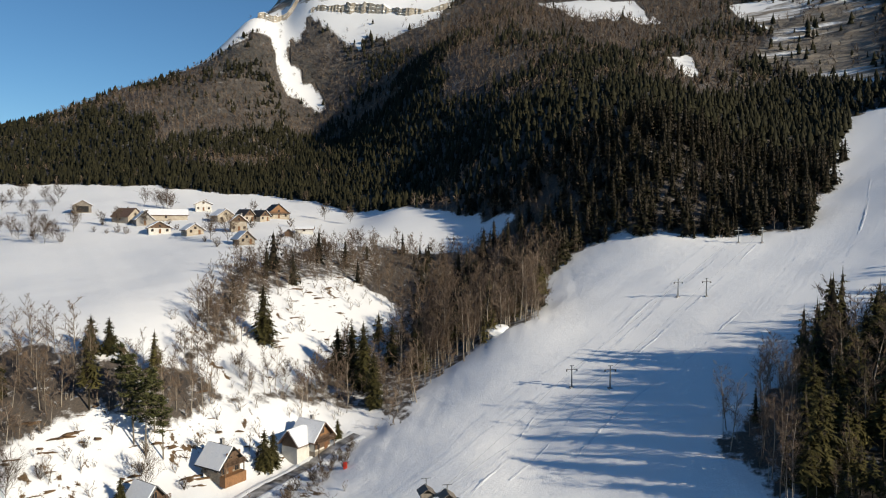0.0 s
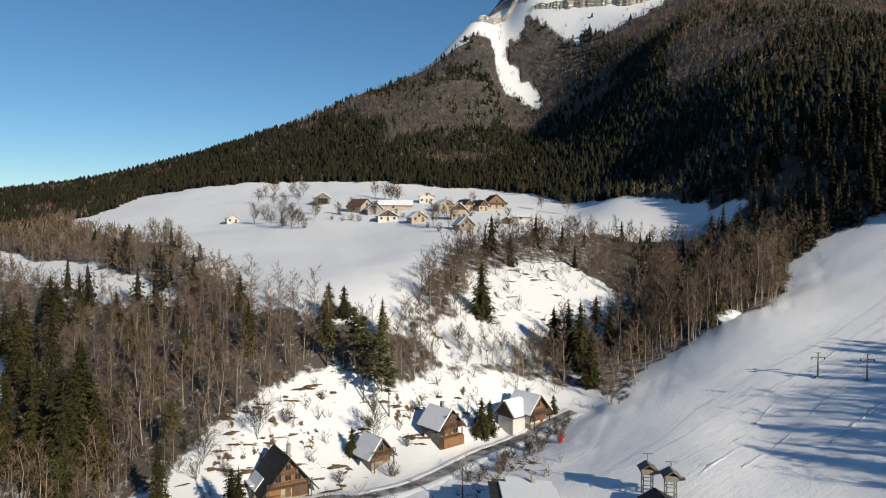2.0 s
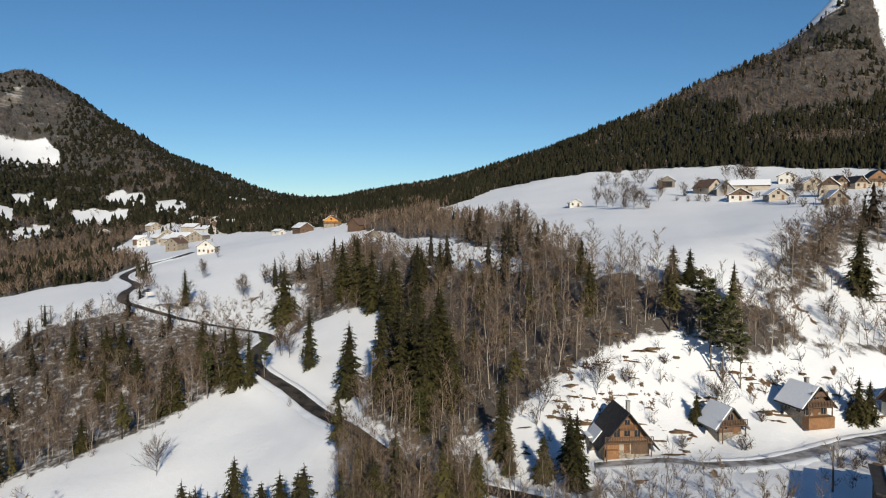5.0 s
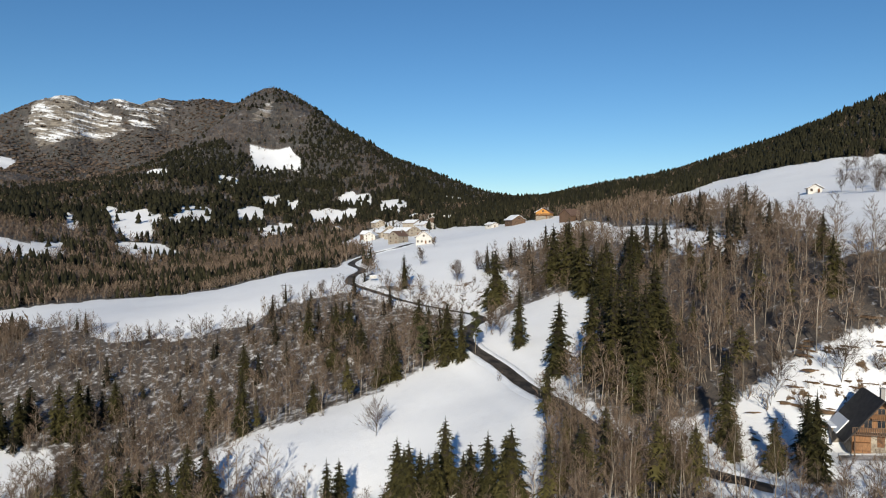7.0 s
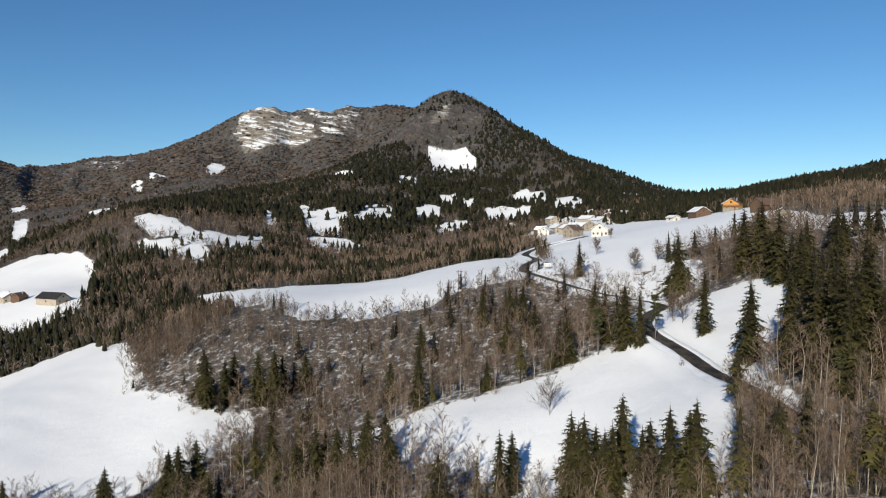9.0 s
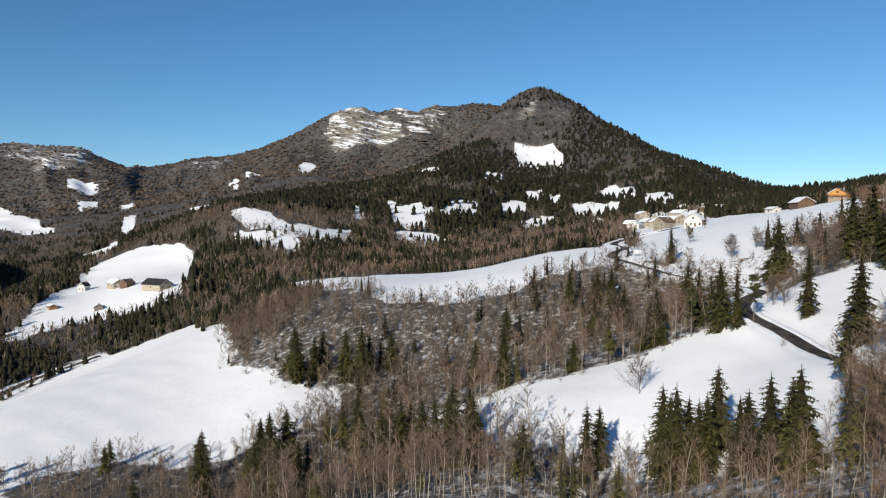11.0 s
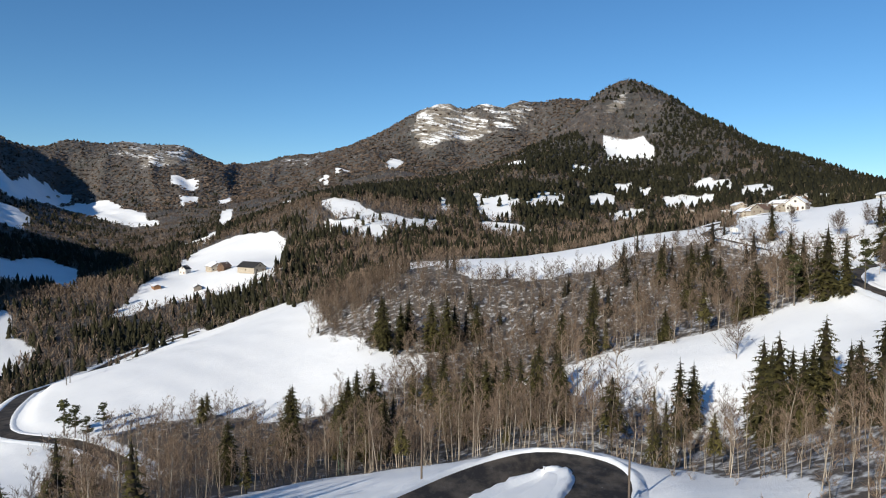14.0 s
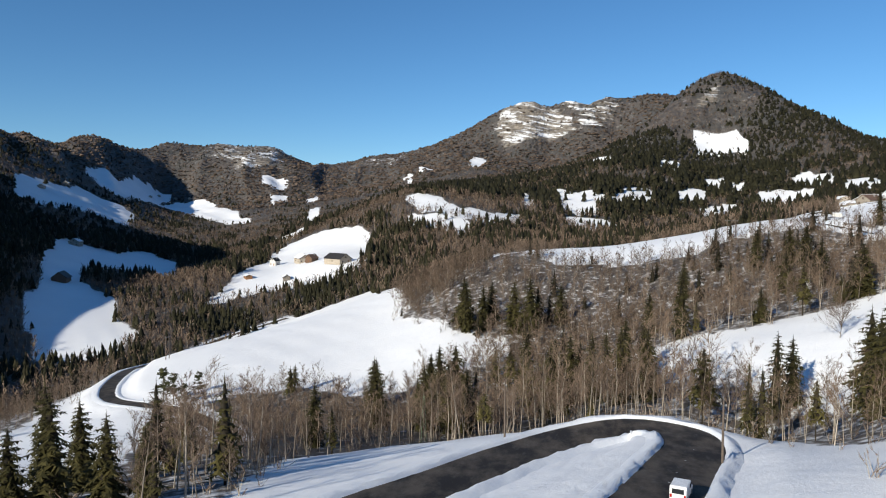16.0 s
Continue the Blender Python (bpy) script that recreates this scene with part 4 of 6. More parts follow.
# the wood between the meadow and the valley road
SCREEN = [(-127, 71), (-118, 68), (-104, 69), (-88, 70), (-76, 72), (-76, 62), (-93, 55), (-112, 65)]


def grow():
    rng = np.random.default_rng(5)
    # far woods, on the slopes that face the valley
    p = scattered(rng, 330, 3900, lambda r: max(3.9, 0.0062 * r), -30, 138)
    x, y = p.T
    keep = wooded(x, y) | ((rng.random(len(x)) < 0.05) & (np.hypot(x, y) > 600) & (y > -330) & ((x < -640) & (y > -240) | (y > 500) | (x < -1300)))
    x, y = x[keep], y[keep]
    z = land(x, y)
    r = np.hypot(x, y)
    step = np.maximum(25, 0.03 * r)
    rise = land(x * (1 + step / r), y * (1 + step / r)) - z
    keep = (rng.random(len(x)) > 1.35 * rocky(x, y, z)) & (rise / step > z / r - 100 / r - 0.03)
    x, y, z, r = x[keep], y[keep], z[keep], r[keep]
    stand = 0.5 + 0.33 * (sway(x, y, 24.0, 31.0) + 0.8 * sway(x, y, 75.0, 33.0)) + rng.normal(0, 0.14, len(x))
    conifer = stand < conifer_share(x, y)
    big = np.clip(0.0062 * r / 4.3, 1, 2.2)
    size = rng.uniform(0.45, 1.15, len(x)) * np.where(conifer, np.where(r < 850, 8.2, 9.0), 8.0) * np.where((x < -470) & (y < 420), np.where(r < 1300, np.where(conifer, 1.45, 1.15), 1.1), np.where(r > 900, 0.85, 1.0))
    rows = np.column_stack([x, y, z - 0.3, size, size * big ** 0.7 * rng.uniform(0.85, 1.3, len(x)), rng.uniform(0, 6.28, len(x)), rng.integers(0, 4, len(x)), rng.random(len(x))])
    far = r > 850
    gathered("far_spruce_wood", [far_spruce(s) for s in range(4)], rows[conifer & ~far], [SHADED_NEEDLES], "dense dark green spruce forest on the mountainside", "forest")
    gathered("far_spruce_wood", [far_spruce(s, ((0.05, 0.7, 0.26), (0.42, 1.02, 0.17))) for s in range(4)], rows[conifer & far], [SHADED_NEEDLES], "dark green spruce stands across the valley", "forest")
    gathered("far_bare_wood", [far_bare(s) for s in range(4)], rows[~conifer & (r < 2200)], [TWIGS, BARK], "leafless brown broadleaf forest on the slopes", "forest")
    gathered("far_bare_wood", [crown_clump(s) for s in range(4)], rows[~conifer & (r >= 2200)], [TWIGS], "leafless brown broadleaf forest across the valley", "forest")
    # near woods
    p = scattered(rng, 62, 335, lambda r: 3.4 if r < 210 else 4.0, -34, 137)
    x, y = p.T
    thick = np.column_stack([rng.uniform(34, 130, 1100), rng.uniform(72, 180, 1100)])
    bank = np.column_stack([rng.uniform(-335, -190, 700), rng.uniform(-75, 75, 700)])
    brink = np.column_stack([rng.uniform(-34, 10, 420), rng.uniform(176, 250, 420)])
    hedge = np.column_stack([rng.uniform(-130, -78, 420), rng.uniform(52, 74, 420)])
    grove = np.column_stack([rng.uniform(-312, -250, 160), rng.uniform(-88, -46, 160)])
    x, y = np.r_[x, thick[:, 0], bank[:, 0], hedge[:, 0], grove[:, 0], brink[:, 0]], np.r_[y, thick[:, 1], bank[:, 1], hedge[:, 1], grove[:, 1], brink[:, 1]]
    keep = (wooded(x, y) | (inside(x, y, SCREEN) & ~near_road(x, y))) & (rng.random(len(x)) < 0.92) & ~((np.hypot(x, y) < 155) & (x < -20) & (y < 3.5 + 0.77 * (x + 7)))
    for a, b in [row[:2] for row in SPRUCES] + MORE_SPRUCES:
        keep &= np.hypot(x - a, y - b) > 2.2
    x, y = x[keep], y[keep]
    screen, copse = inside(x, y, SCREEN), np.hypot(x + 284, (y + 66) * 1.2) < 26
    dark = (x > 38) & (y < 190)
    conifer = rng.random(len(x)) < np.where(copse, 0.0, np.where(screen, 0.12, np.where((y > 225) & (x > -25), 0.97, 0.55) * conifer_share(x, y)))
    near = np.hypot(x, y) < 200
    close = np.hypot(x, y) < 138
    rows = planted(rng, x, y, np.where(conifer, np.where(near, rng.uniform(0.4, 0.9, len(x)), rng.uniform(0.45, 1.15, len(x))), rng.uniform(0.4, 0.88, len(x))) * np.where((x < -100) & (y < -38), 0.76, 1.0) * np.where((np.hypot(x, y) < 165) & (y < 62) & (x < 0), np.where(conifer, 1.0, np.where(y > 22, 0.82, 1.08)), 1.0) * np.where(screen, 0.88, 1.0) * np.where(copse, 1.75, 1.0) * np.where((x > -36) & (x < 12) & (y > 174) & (y < 252), np.where(conifer, 1.1, 1.35), 1.0) * np.where((x < -190) & (x > -340) & (np.abs(y) < 80), np.where(conifer, 0.75, np.where(x < -232, 0.8, 1.05)), 1.0) * np.where(dark, np.where(y < 106, 0.62, np.where((x > 58) & (y > 140), 0.9, np.where(x < 48, 0.95, 1.3))), 1.0))
    tall = rows[conifer & ~near]
    tall[:, 3:5] *= (0.85, 1.05)
    gathered("spruce_wood", [both(spruce_shape(s, 14, 10, 6, 0.19 + 0.015 * s, 0.03, (0.3, 0.75))) for s in range(5)], tall, [SHADED_NEEDLES, SPRUCE_BARK_AND_SHADE], "dark green spruces along the farther fields", "trees")
    gathered("spruce_wood", [both(spruce_shape(s, 15.5, 12, 7, 0.15 + 0.015 * s, 0.1 + 0.08 * s, (0.25, 0.55, 0.85))) for s in range(5)], rows[conifer & near], [NEEDLES, SPRUCE_BARK_AND_SHADE], "dark green spruces standing among bare trees", "trees")
    gathered("bare_wood", [both(bare_shape(s, 11.5 + 1.1 * s, 13, 7, 0.24, twig=0.042, low=0.24, fine=3)) for s in range(5)], rows[~conifer & near & ~close], [TWIGS, BARK], "leafless grey-brown broadleaf trees on snowy slopes", "trees")
    gathered("bare_wood", [both(bare_shape(s, 12.5 + 1.2 * s, 14, 7, 0.20, twig=0.028, low=0.34, fine=4)) for s in range(5)], rows[~conifer & close], [TWIGS, BARK], "slender leafless trees with pale trunks", "trees")
    gathered("bare_wood", [both(bare_shape(s, 11.0, 10, 6, 0.32, twig=0.046, low=0.2, fine=4)) for s in range(5)], rows[~conifer & ~near], [TWIGS, BARK], "leafless grey-brown broadleaf trees along the fields", "trees")
    # undergrowth in the woods and scrub on the worn banks
    p = scattered(rng, 70, 300, lambda r: 3.9, -28, 137)
    x, y = p.T
    edge = wooded(x, y) & ~((np.hypot(x, y) < 155) & (x < -20) & (y < 3.5 + 0.77 * (x + 7)))
    scrub = np.zeros(len(x), bool)
    for a, b, radius in WORN:
        scrub |= np.hypot(x - a, y - b) < radius * 1.1
    rim = np.zeros(len(x), bool)
    for a, b in ((5, 0), (-5, 0), (0, 5), (0, -5)):
        rim |= wooded(x + a, y + b)
    rim &= ~edge & ~inside(x, y, OPEN["piste"]) & ~near_road(x, y)
    keep = (edge & (rng.random(len(x)) < 0.38)) | (rim & (rng.random(len(x)) < 0.3)) | (scrub & (rng.random(len(x)) < 0.8) & ~near_road(x, y))
    x, y = x[keep], y[keep]
    rows = planted(rng, x, y, rng.uniform(0.5, 1.4, len(x)))
    gathered("undergrowth", [both(bare_shape(s + 40, 2.8, 3, 2, 0.5, stems=3, twig=0.045, low=0.1, fine=1)) for s in range(5)], rows, [TWIGS, BARK], "tangled leafless brown bushes on the snowy banks", "bushes")


def near_road(x, y):
    out = np.zeros(len(x), bool)
    for line, level, width in ROADS:
        out |= to_line(x, y, line)[0] < width / 2 + 1.0
    return out


# single spruces that stand out from the woods: x, y, height, width of the crown
SPRUCES = [(-225, 108, 21, 11.5), (-146, 87, 18.4, 8), (-179, 72, 17.5, 8.3), (-237, 59, 12.5, 7.7), (-240, 55, 11.7, 7.8), (-193, 20, 18, 6.2), (-227, -27, 17.2, 8), (-226, -22, 18.9, 8),
           (-231, -44, 16.5, 8.5), (-102, 52, 11, 6), (-109, 49, 10.5, 5.4), (-117, 43, 12.5, 5.8), (-112, 44, 12.8, 4.8), (-179, -35, 14, 7.6), (-181, -42, 10.5, 7.5), (-205, 125, 23, 8.6),
           (-215, 125, 21, 8.8), (-190, 121, 21, 7.9), (-127, 93, 25, 8.6), (-137, 95, 23, 7.8), (-122, 95, 24, 8.4), (-188, 55, 7.3, 5.0), (-190, 38, 8.8, 5.0), (-169, 10, 11, 7.6)]
SPRUCES += [(-75, 86, 13, 4.6), (-99, 79, 6.5, 4.6), (-88, 84, 6, 5.5), (-82, 86, 8.1, 5.7), (-116, 85, 24, 6.3), (-116, 88.5, 23, 6.9), (-123, 86, 22.6, 6.0), (-125, 98, 22, 6.3), (-156, 114, 21, 6.8),
            (-168, 113, 20, 7.2), (-174, -38, 15.3, 6.5), (-170, -53, 12.7, 5.1), (-120, 41, 14, 5.0), (-110, 42, 13, 4.6), (-100, 48, 14, 6.5), (-105, 46, 11.5, 4.6), (-136, 33, 12.3, 5.0)]
SPRUCES += [(-184, -18, 15, 6.7), (-177, -10, 14.4, 7.2), (-164, -1, 15.2, 7.3), (-152, 5, 16, 6.1), (-149, 10, 15.2, 6.1), (-182, 124, 17.2, 8.8), (-189, 138, 15, 8.4), (-126, 89, 23, 6.4),
            (-112, 84, 22, 7.0), (-122, 141, 9.5, 5.2), (-94, 139, 9, 6.0), (-91, 141, 8, 4.7), (-69, 173, 15.9, 6.7), (-50, 175, 12.7, 6.6), (-46, 174, 15.5, 6.5), (-42, 170, 18, 7.1),
            (-37, 160, 14, 5.6), (-31, 182, 12.2, 6.0), (-53, 133, 8.5, 4.8), (-52, 135, 7.7, 3.6), (-72, 114, 5.6, 3.9), (-80, 90, 10.2, 4.6), (-166, 141, 8.7, 6.1), (-147, 134, 8.8, 5.6),
            (-42, 147, 4.6, 3.4), (-134, 88, 21, 6.6), (-67, -46, 10.5, 4.4), (-69, -43, 8.5, 4.0), (-61, -52, 10.5, 4.6), (-131, -52, 13, 5)]
MORE_SPRUCES = [(-178, 73), (-179, 70), (-190, 56), (-210, 13), (-188, 38), (-234, 60), (-237, 57), (-241, 46), (-273, 90), (-306, -60), (-233, 24), (-97, 77), (-172, 90),
                (-160, 108), (-156, 112), (-165, 114), (-84, 84), (-92, 86), (-124, 41), (-118, 48), (-133, 30), (42, 112), (48, 118), (55, 125), (40, 104),
                (-126, 95), (-115, 93), (-214, 126), (-199, 124), (-184, 136), (-177, 138), (-105, 124), (-90, 85), (-81, 85), (-76, 87), (-169, 142), (-225, -42), (-227, -37), (-226, -28), (-230, -20), (-233, -13), (-232, -35), (-156, -37), (-154, -31), (-154, -27), (-157, -49), (-167, -6), (-159, 2), (-152, 10), (-164, 6), (-172, -4), (-162, -10), (-194, 21), (-188, 40), (-216, 49), (-213, 57), (-187, 59), (-188, 70), (-174, 74), (-205, 73), (-228, 109), (-114, 40), (-108, 43), (-98, 47), (-96, 50), (-64, -50), (-73, -59), (-84, -64)]
SINGLE_BARE = [(-211, 385), (-208, 383), (-214, 384), (-206, 380), (-147, 441), (-244, 293), (-223, 280), (-210, 273), (-201, 268), (-196, 270), (-219, 313), (-274, 254), (-249, 240), (-208, 317), (-309, 376), (-285, 362), (-269, 350),
               (-269, 365), (-98, 368), (-116, 380), (-316, 112), (-277, 114), (-284, 127), (-374, 140), (-188, 89), (-200, 101), (-206, 115), (-335, 118), (-271, 112),
               (-282, 126), (-184, 90), (-157, 46), (-284, 59), (-281, 94), (-79, 173), (-85, 193), (-88, 210), (-82, 169), (-76, 231), (-74, 246), (-78, 221), (-85, 201),
               (-186, 318), (-196, 312), (-72, 282), (-88, 106), (-70, 118), (-66, 152), (-58, 158), (-50, 162), (-94, 98),
               (-330, 409), (-316, 403), (-299, 400), (-293, 403), (-209, 297), (-234, 290), (-231, 299), (-214, 286), (-205, 278), (-231, 394), (-212, 382), (-218, 385), (-132, 275), (-120, 265), (-156, 377), (-84, 196), (-82, 203), (-91, 260)]
# bushes round the hamlet and the chalets
BUSHES = [(-199, 298), (-192, 296), (-189, 300), (-183, 297), (-216, 280), (-198, 274), (-133, 271), (-119, 253), (-110, 250), (-85, 170), (-82, 174), (-81, 178),
          (-103, 278), (-102, 288), (-82, 250), (-166, 311), (-131, 314), (-176, 310), (-144, 300), (-124, 292), (-152, 328), (-178, 326), (-208, 318), (-118, 330),
          (-70, 107), (-64, 121), (-72, 121), (-55, 134), (-51, 139), (-86, 112), (-88, 98), (-62, 112), (-66, 130), (-83, 120), (-44, 125), (-42, 130), (-40, 134), (-43, 119), (-46, 116), (-41, 124), (-39, 138), (-38, 141)] + [
          (-46 + 9 * k / 26 + 2.6 * math.sin(k * 2.3), 113 + 28 * k / 26 + 1.2 * math.cos(k * 1.7)) for k in range(0, 27, 2)]


def tree_thing(name, shapes, crown_material, label, category, x, y, size, turn, lean=0.0):
    base = new(name)
    tagged(base, label, category, group=category + " standing free")
    base.matrix_world = pose(x, y, spot(x, y) - 0.15, lean, 0, turn)
    base.scale = (size, size, size)
    for part_name, (p, t, k), m in (("crown", shapes[0], crown_material), ("trunk", shapes[1], SPRUCE_BARK_AND_SHADE if name == "spruce_tree" else BARK)):
        piece = new(part_name, mesh_of(part_name, p, t, k, [m, SPRUCE_BARK_AND_SHADE]))
        piece.parent = base
    return base


def plant_single_trees():
    rng = random.Random(3)
    firsts = {}
    sites = SPRUCES + [(x, y, rng.uniform(11.5, 17.0), rng.uniform(4.8, 7.0)) for x, y in MORE_SPRUCES if min(math.hypot(x - row[0], y - row[1]) for row in SPRUCES) > 3.5]
    for x, y, height, width in sites:
        kind = min(range(5), key=lambda k: abs(0.12 + 0.035 * k - 0.5 * width / height))
        turn, size = rng.uniform(0, 360), height / 15.2
        if kind not in firsts:
            firsts[kind] = tree_thing("spruce_tree", spruce_shape(90 + kind, 15, 24, 10, 0.13 + 0.037 * kind), NEEDLES, "tall dark green spruce rising from the snow", "spruce", x, y, size, turn)
        else:
            copy_thing(firsts[kind], pose(x, y, spot(x, y) - 0.15, 0, 0, turn)).scale = (size, size, size)
    firsts = {}
    for x, y in SINGLE_BARE:
        kind = rng.randrange(4)
        size, turn = rng.uniform(0.6, 1.05) * (1.2 if y > 240 else 1.0), rng.uniform(0, 360)
        if kind not in firsts:
            firsts[kind] = tree_thing("bare_tree", bare_shape(60 + kind, 9, 24, 9, 0.44, twig=0.026, low=0.2, fine=4), TWIGS, "leafless broad-crowned tree standing in snow", "tree", x, y, size, turn)
        else:
            copy_thing(firsts[kind], pose(x, y, spot(x, y) - 0.15, 0, 0, turn)).scale = (size, size, size)
    firsts = {}
    for x, y in BUSHES:
        kind = rng.randrange(4)
        size, turn = rng.uniform(0.8, 1.5) * (1.15 if y > 240 else 0.8), rng.uniform(0, 360)
        if kind not in firsts:
            firsts[kind] = tree_thing("bush", bare_shape(80 + kind, 2.6, 7, 6, 0.5, stems=4, twig=0.02, low=0.08, fine=3), TWIGS, "bare brown many-stemmed bush in snow", "bush", x, y, size, turn)
        else:
            copy_thing(firsts[kind], pose(x, y, spot(x, y) - 0.1, 0, 0, turn)).scale = (size, size, size)
    first = None
    for x, y, size in ((-73, 124, 1.0), (-70, 125, 0.8), (-76, 125, 0.9), (-78, 128, 0.95), (-74, 129, 0.85), (-82, 131, 0.8), (-150, 99, 0.8), (-111, 82, 0.6), (-182, 66, 0.8), (-176, 79, 0.75)):
        if first is None:
            first = tree_thing("pine_tree", pine_shape(7, 16.0, 40), PINE_NEEDLES, "slender olive-green pine with an open crown on the bank", "pine", x, y, size, 20)
        else:
            copy_thing(first, pose(x, y, spot(x, y) - 0.15, 0, 0, 200 * size)).scale = (size, size, size)
    first = None
    for x, y, size in ((-166, -110, 1.0), (-163, -105, 0.9), (-168, -101, 0.8), (-160, -100, 0.7)):
        if first is None:
            first = tree_thing("pine_tree", pine_shape(3, 9.5), PINE_NEEDLES, "pine with flat tufted crown beside the road bend", "pine", x, y, size, 20)
        else:
            copy_thing(first, pose(x, y, spot(x, y) - 0.15, 0, 0, 140 * size)).scale = (size, size, size)


def tussocks():
    """Brown grass humps and stones that melt out of the snow above the chalets."""
    rng = np.random.default_rng(12)
    shapes = []
    for k in range(5):
        m = 13
        a = np.arange(m) * 2 * np.pi / m
        w = rng.uniform(0.35, 1.2, m) * (1 + 0.5 * np.sin(2 * a + k) + 0.3 * np.sin(3 * a + 2 * k))
        rim = np.column_stack([np.cos(a) * w * 1.3, np.sin(a) * w * 0.55, np.full(m, -0.12)])
        mid = rim * (0.72, 0.72, 0) + np.column_stack([np.zeros(m), np.zeros(m), rng.uniform(0.03, 0.16, m)])
        tris = []
        for i in range(m):
            j = (i + 1) % m
            tris += [(i, j, m + j), (i, m + j, m + i), (m + i, m + j, 2 * m)]
        shapes.append((np.vstack([rim, mid, [0, 0, 0.12]]), np.array(tris), np.zeros(len(tris), int)))
    spots = []
    for cx, cy, sx, sy, n in ((-92, 106, 4, 7, 40), (-84, 112, 6, 6, 40), (-76, 106, 6, 5, 22), (-70, 126, 7, 6, 26), (-60, 136, 6, 6, 20), (-64, 96, 5, 4, 8), (-66, 215, 8, 12, 40), (-60, 185, 8, 12, 30), (-255, 92, 14, 8, 40)):
        spots.append(np.column_stack([rng.normal(cx, sx, n), rng.normal(cy, sy, n)]))
    x, y = np.vstack(spots).T
    keep = ~near_road(x, y)
    x, y = x[keep], y[keep]
    n = len(x)
    size = rng.uniform(0.25, 1.0, n) ** 2.2 * 1.5
    rows = np.column_stack([x, y, land(x, y) + 0.02, size, size * rng.uniform(0.8, 1.6, n), rng.uniform(-0.6, 0.6, n) + 0.6, rng.integers(0, 5, n), rng.random(n)])
    gathered("grass_tussocks", shapes, rows, [TURF], "brown grass humps melting out of the snow", "grass")


grow()
tussocks()
plant_single_trees()

# ---- roads and snow banks ----
def part(name, bm, mat, parent, label=""):
    """One mesh object under a thing or a part."""
    mesh = bpy.data.meshes.new(name)
    bm.to_mesh(mesh)
    bm.free()
    mesh.materials.append(mat)
    ob = new(name, mesh)
    ob.parent = parent
    if label:
        tagged(ob, label)
    return ob


def ribbon(name, mat, line, level, offsets, lifts, rng=None, wobble=0.0):
    """A strip along a line: offsets across it and the lift of each over the level."""
    d = np.gradient(line, axis=0)
    d /= np.linalg.norm(d, axis=1)[:, None] + 1e-9
    side = np.column_stack([-d[:, 1], d[:, 0]])
    n, m = len(line), len(offsets)
    co = np.zeros((n, m, 3))
    for j in range(m):
        shake = rng.normal(0, wobble, n) if rng is not None and 0 < j < m - 1 else np.zeros(n)
        o = offsets[j] + (shake * 0.6 if 0 < j < m - 1 else 0)
        co[:, j, :2] = line + side * np.reshape(o, (-1, 1)) if np.ndim(o) else line + side * o
        co[:, j, 2] = level + lifts[j] + shake
    faces = [(i * m + j, i * m + j + 1, (i + 1) * m + j + 1, (i + 1) * m + j) for i in range(n - 1) for j in range(m - 1)]
    mesh = bpy.data.meshes.new(name)
    mesh.from_pydata(co.reshape(-1, 3).tolist(), [], faces)
    mesh.polygons.foreach_set("use_smooth", np.ones(len(faces), bool))
    mesh.materials.append(mat)
    return new(name, mesh)


def lay_roads():
    rng = np.random.default_rng(8)
    names = (("valley_road", ASPHALT, 0.45, "narrow dark wet asphalt road between snow banks"), ("hairpin_road", ASPHALT, 0.45, "wide asphalt hairpin bend with drying patches"),
             ("lane", SLUSH, 0.16, "slushy lane past the chalets"), ("driveway", SLUSH, 0.12, "slushy drive to a chalet"), ("lower_road", ASPHALT, 0.22, "dark wet road curving round a snowy field"))
    for (line, level, width), (name, mat, bank, label) in zip(ROADS, names):
        h = width / 2
        road = ribbon(name, mat, line, level, [-h, -h * 0.5, 0, h * 0.5, h], [0.05, 0.085, 0.10, 0.085, 0.05])
        tagged(road, label, "road", kind="structure")
        for s in (-1, 1):
            o = [s * (h - 0.25), s * (h + 0.05), s * (h + 0.35), s * (h + 0.8), s * (h + 1.3), s * (h + 2.0)]
            l = [0.0, bank * 0.6, bank, bank * 0.85, bank * 0.4, -0.15]
            if s < 0:
                o, l = o[::-1], l[::-1]
            berm = ribbon("snow_bank", SNOW, line, level, o, l, rng, 0.2 * bank + 0.02)
            tagged(berm, "ploughed snow bank along the road", "snow bank", kind="structure")
    line, level, width = ROADS[1]
    road = bpy.data.objects["hairpin_road"]
    bm = bmesh.new()
    for i in range(int(len(line) * 0.55), len(line) - 2, 4):
        a, b = line[i], line[i + 1]
        d = (b - a) / np.linalg.norm(b - a)
        s = np.array([-d[1], d[0]]) * 0.08
        c = a + d * 2.0
        bm.faces.new([bm.verts.new((*q, level[i] + 0.112)) for q in (a - s, c - s, c + s, a + s)])
    part("centre_line", bm, PAINT, road, "worn white dashes")


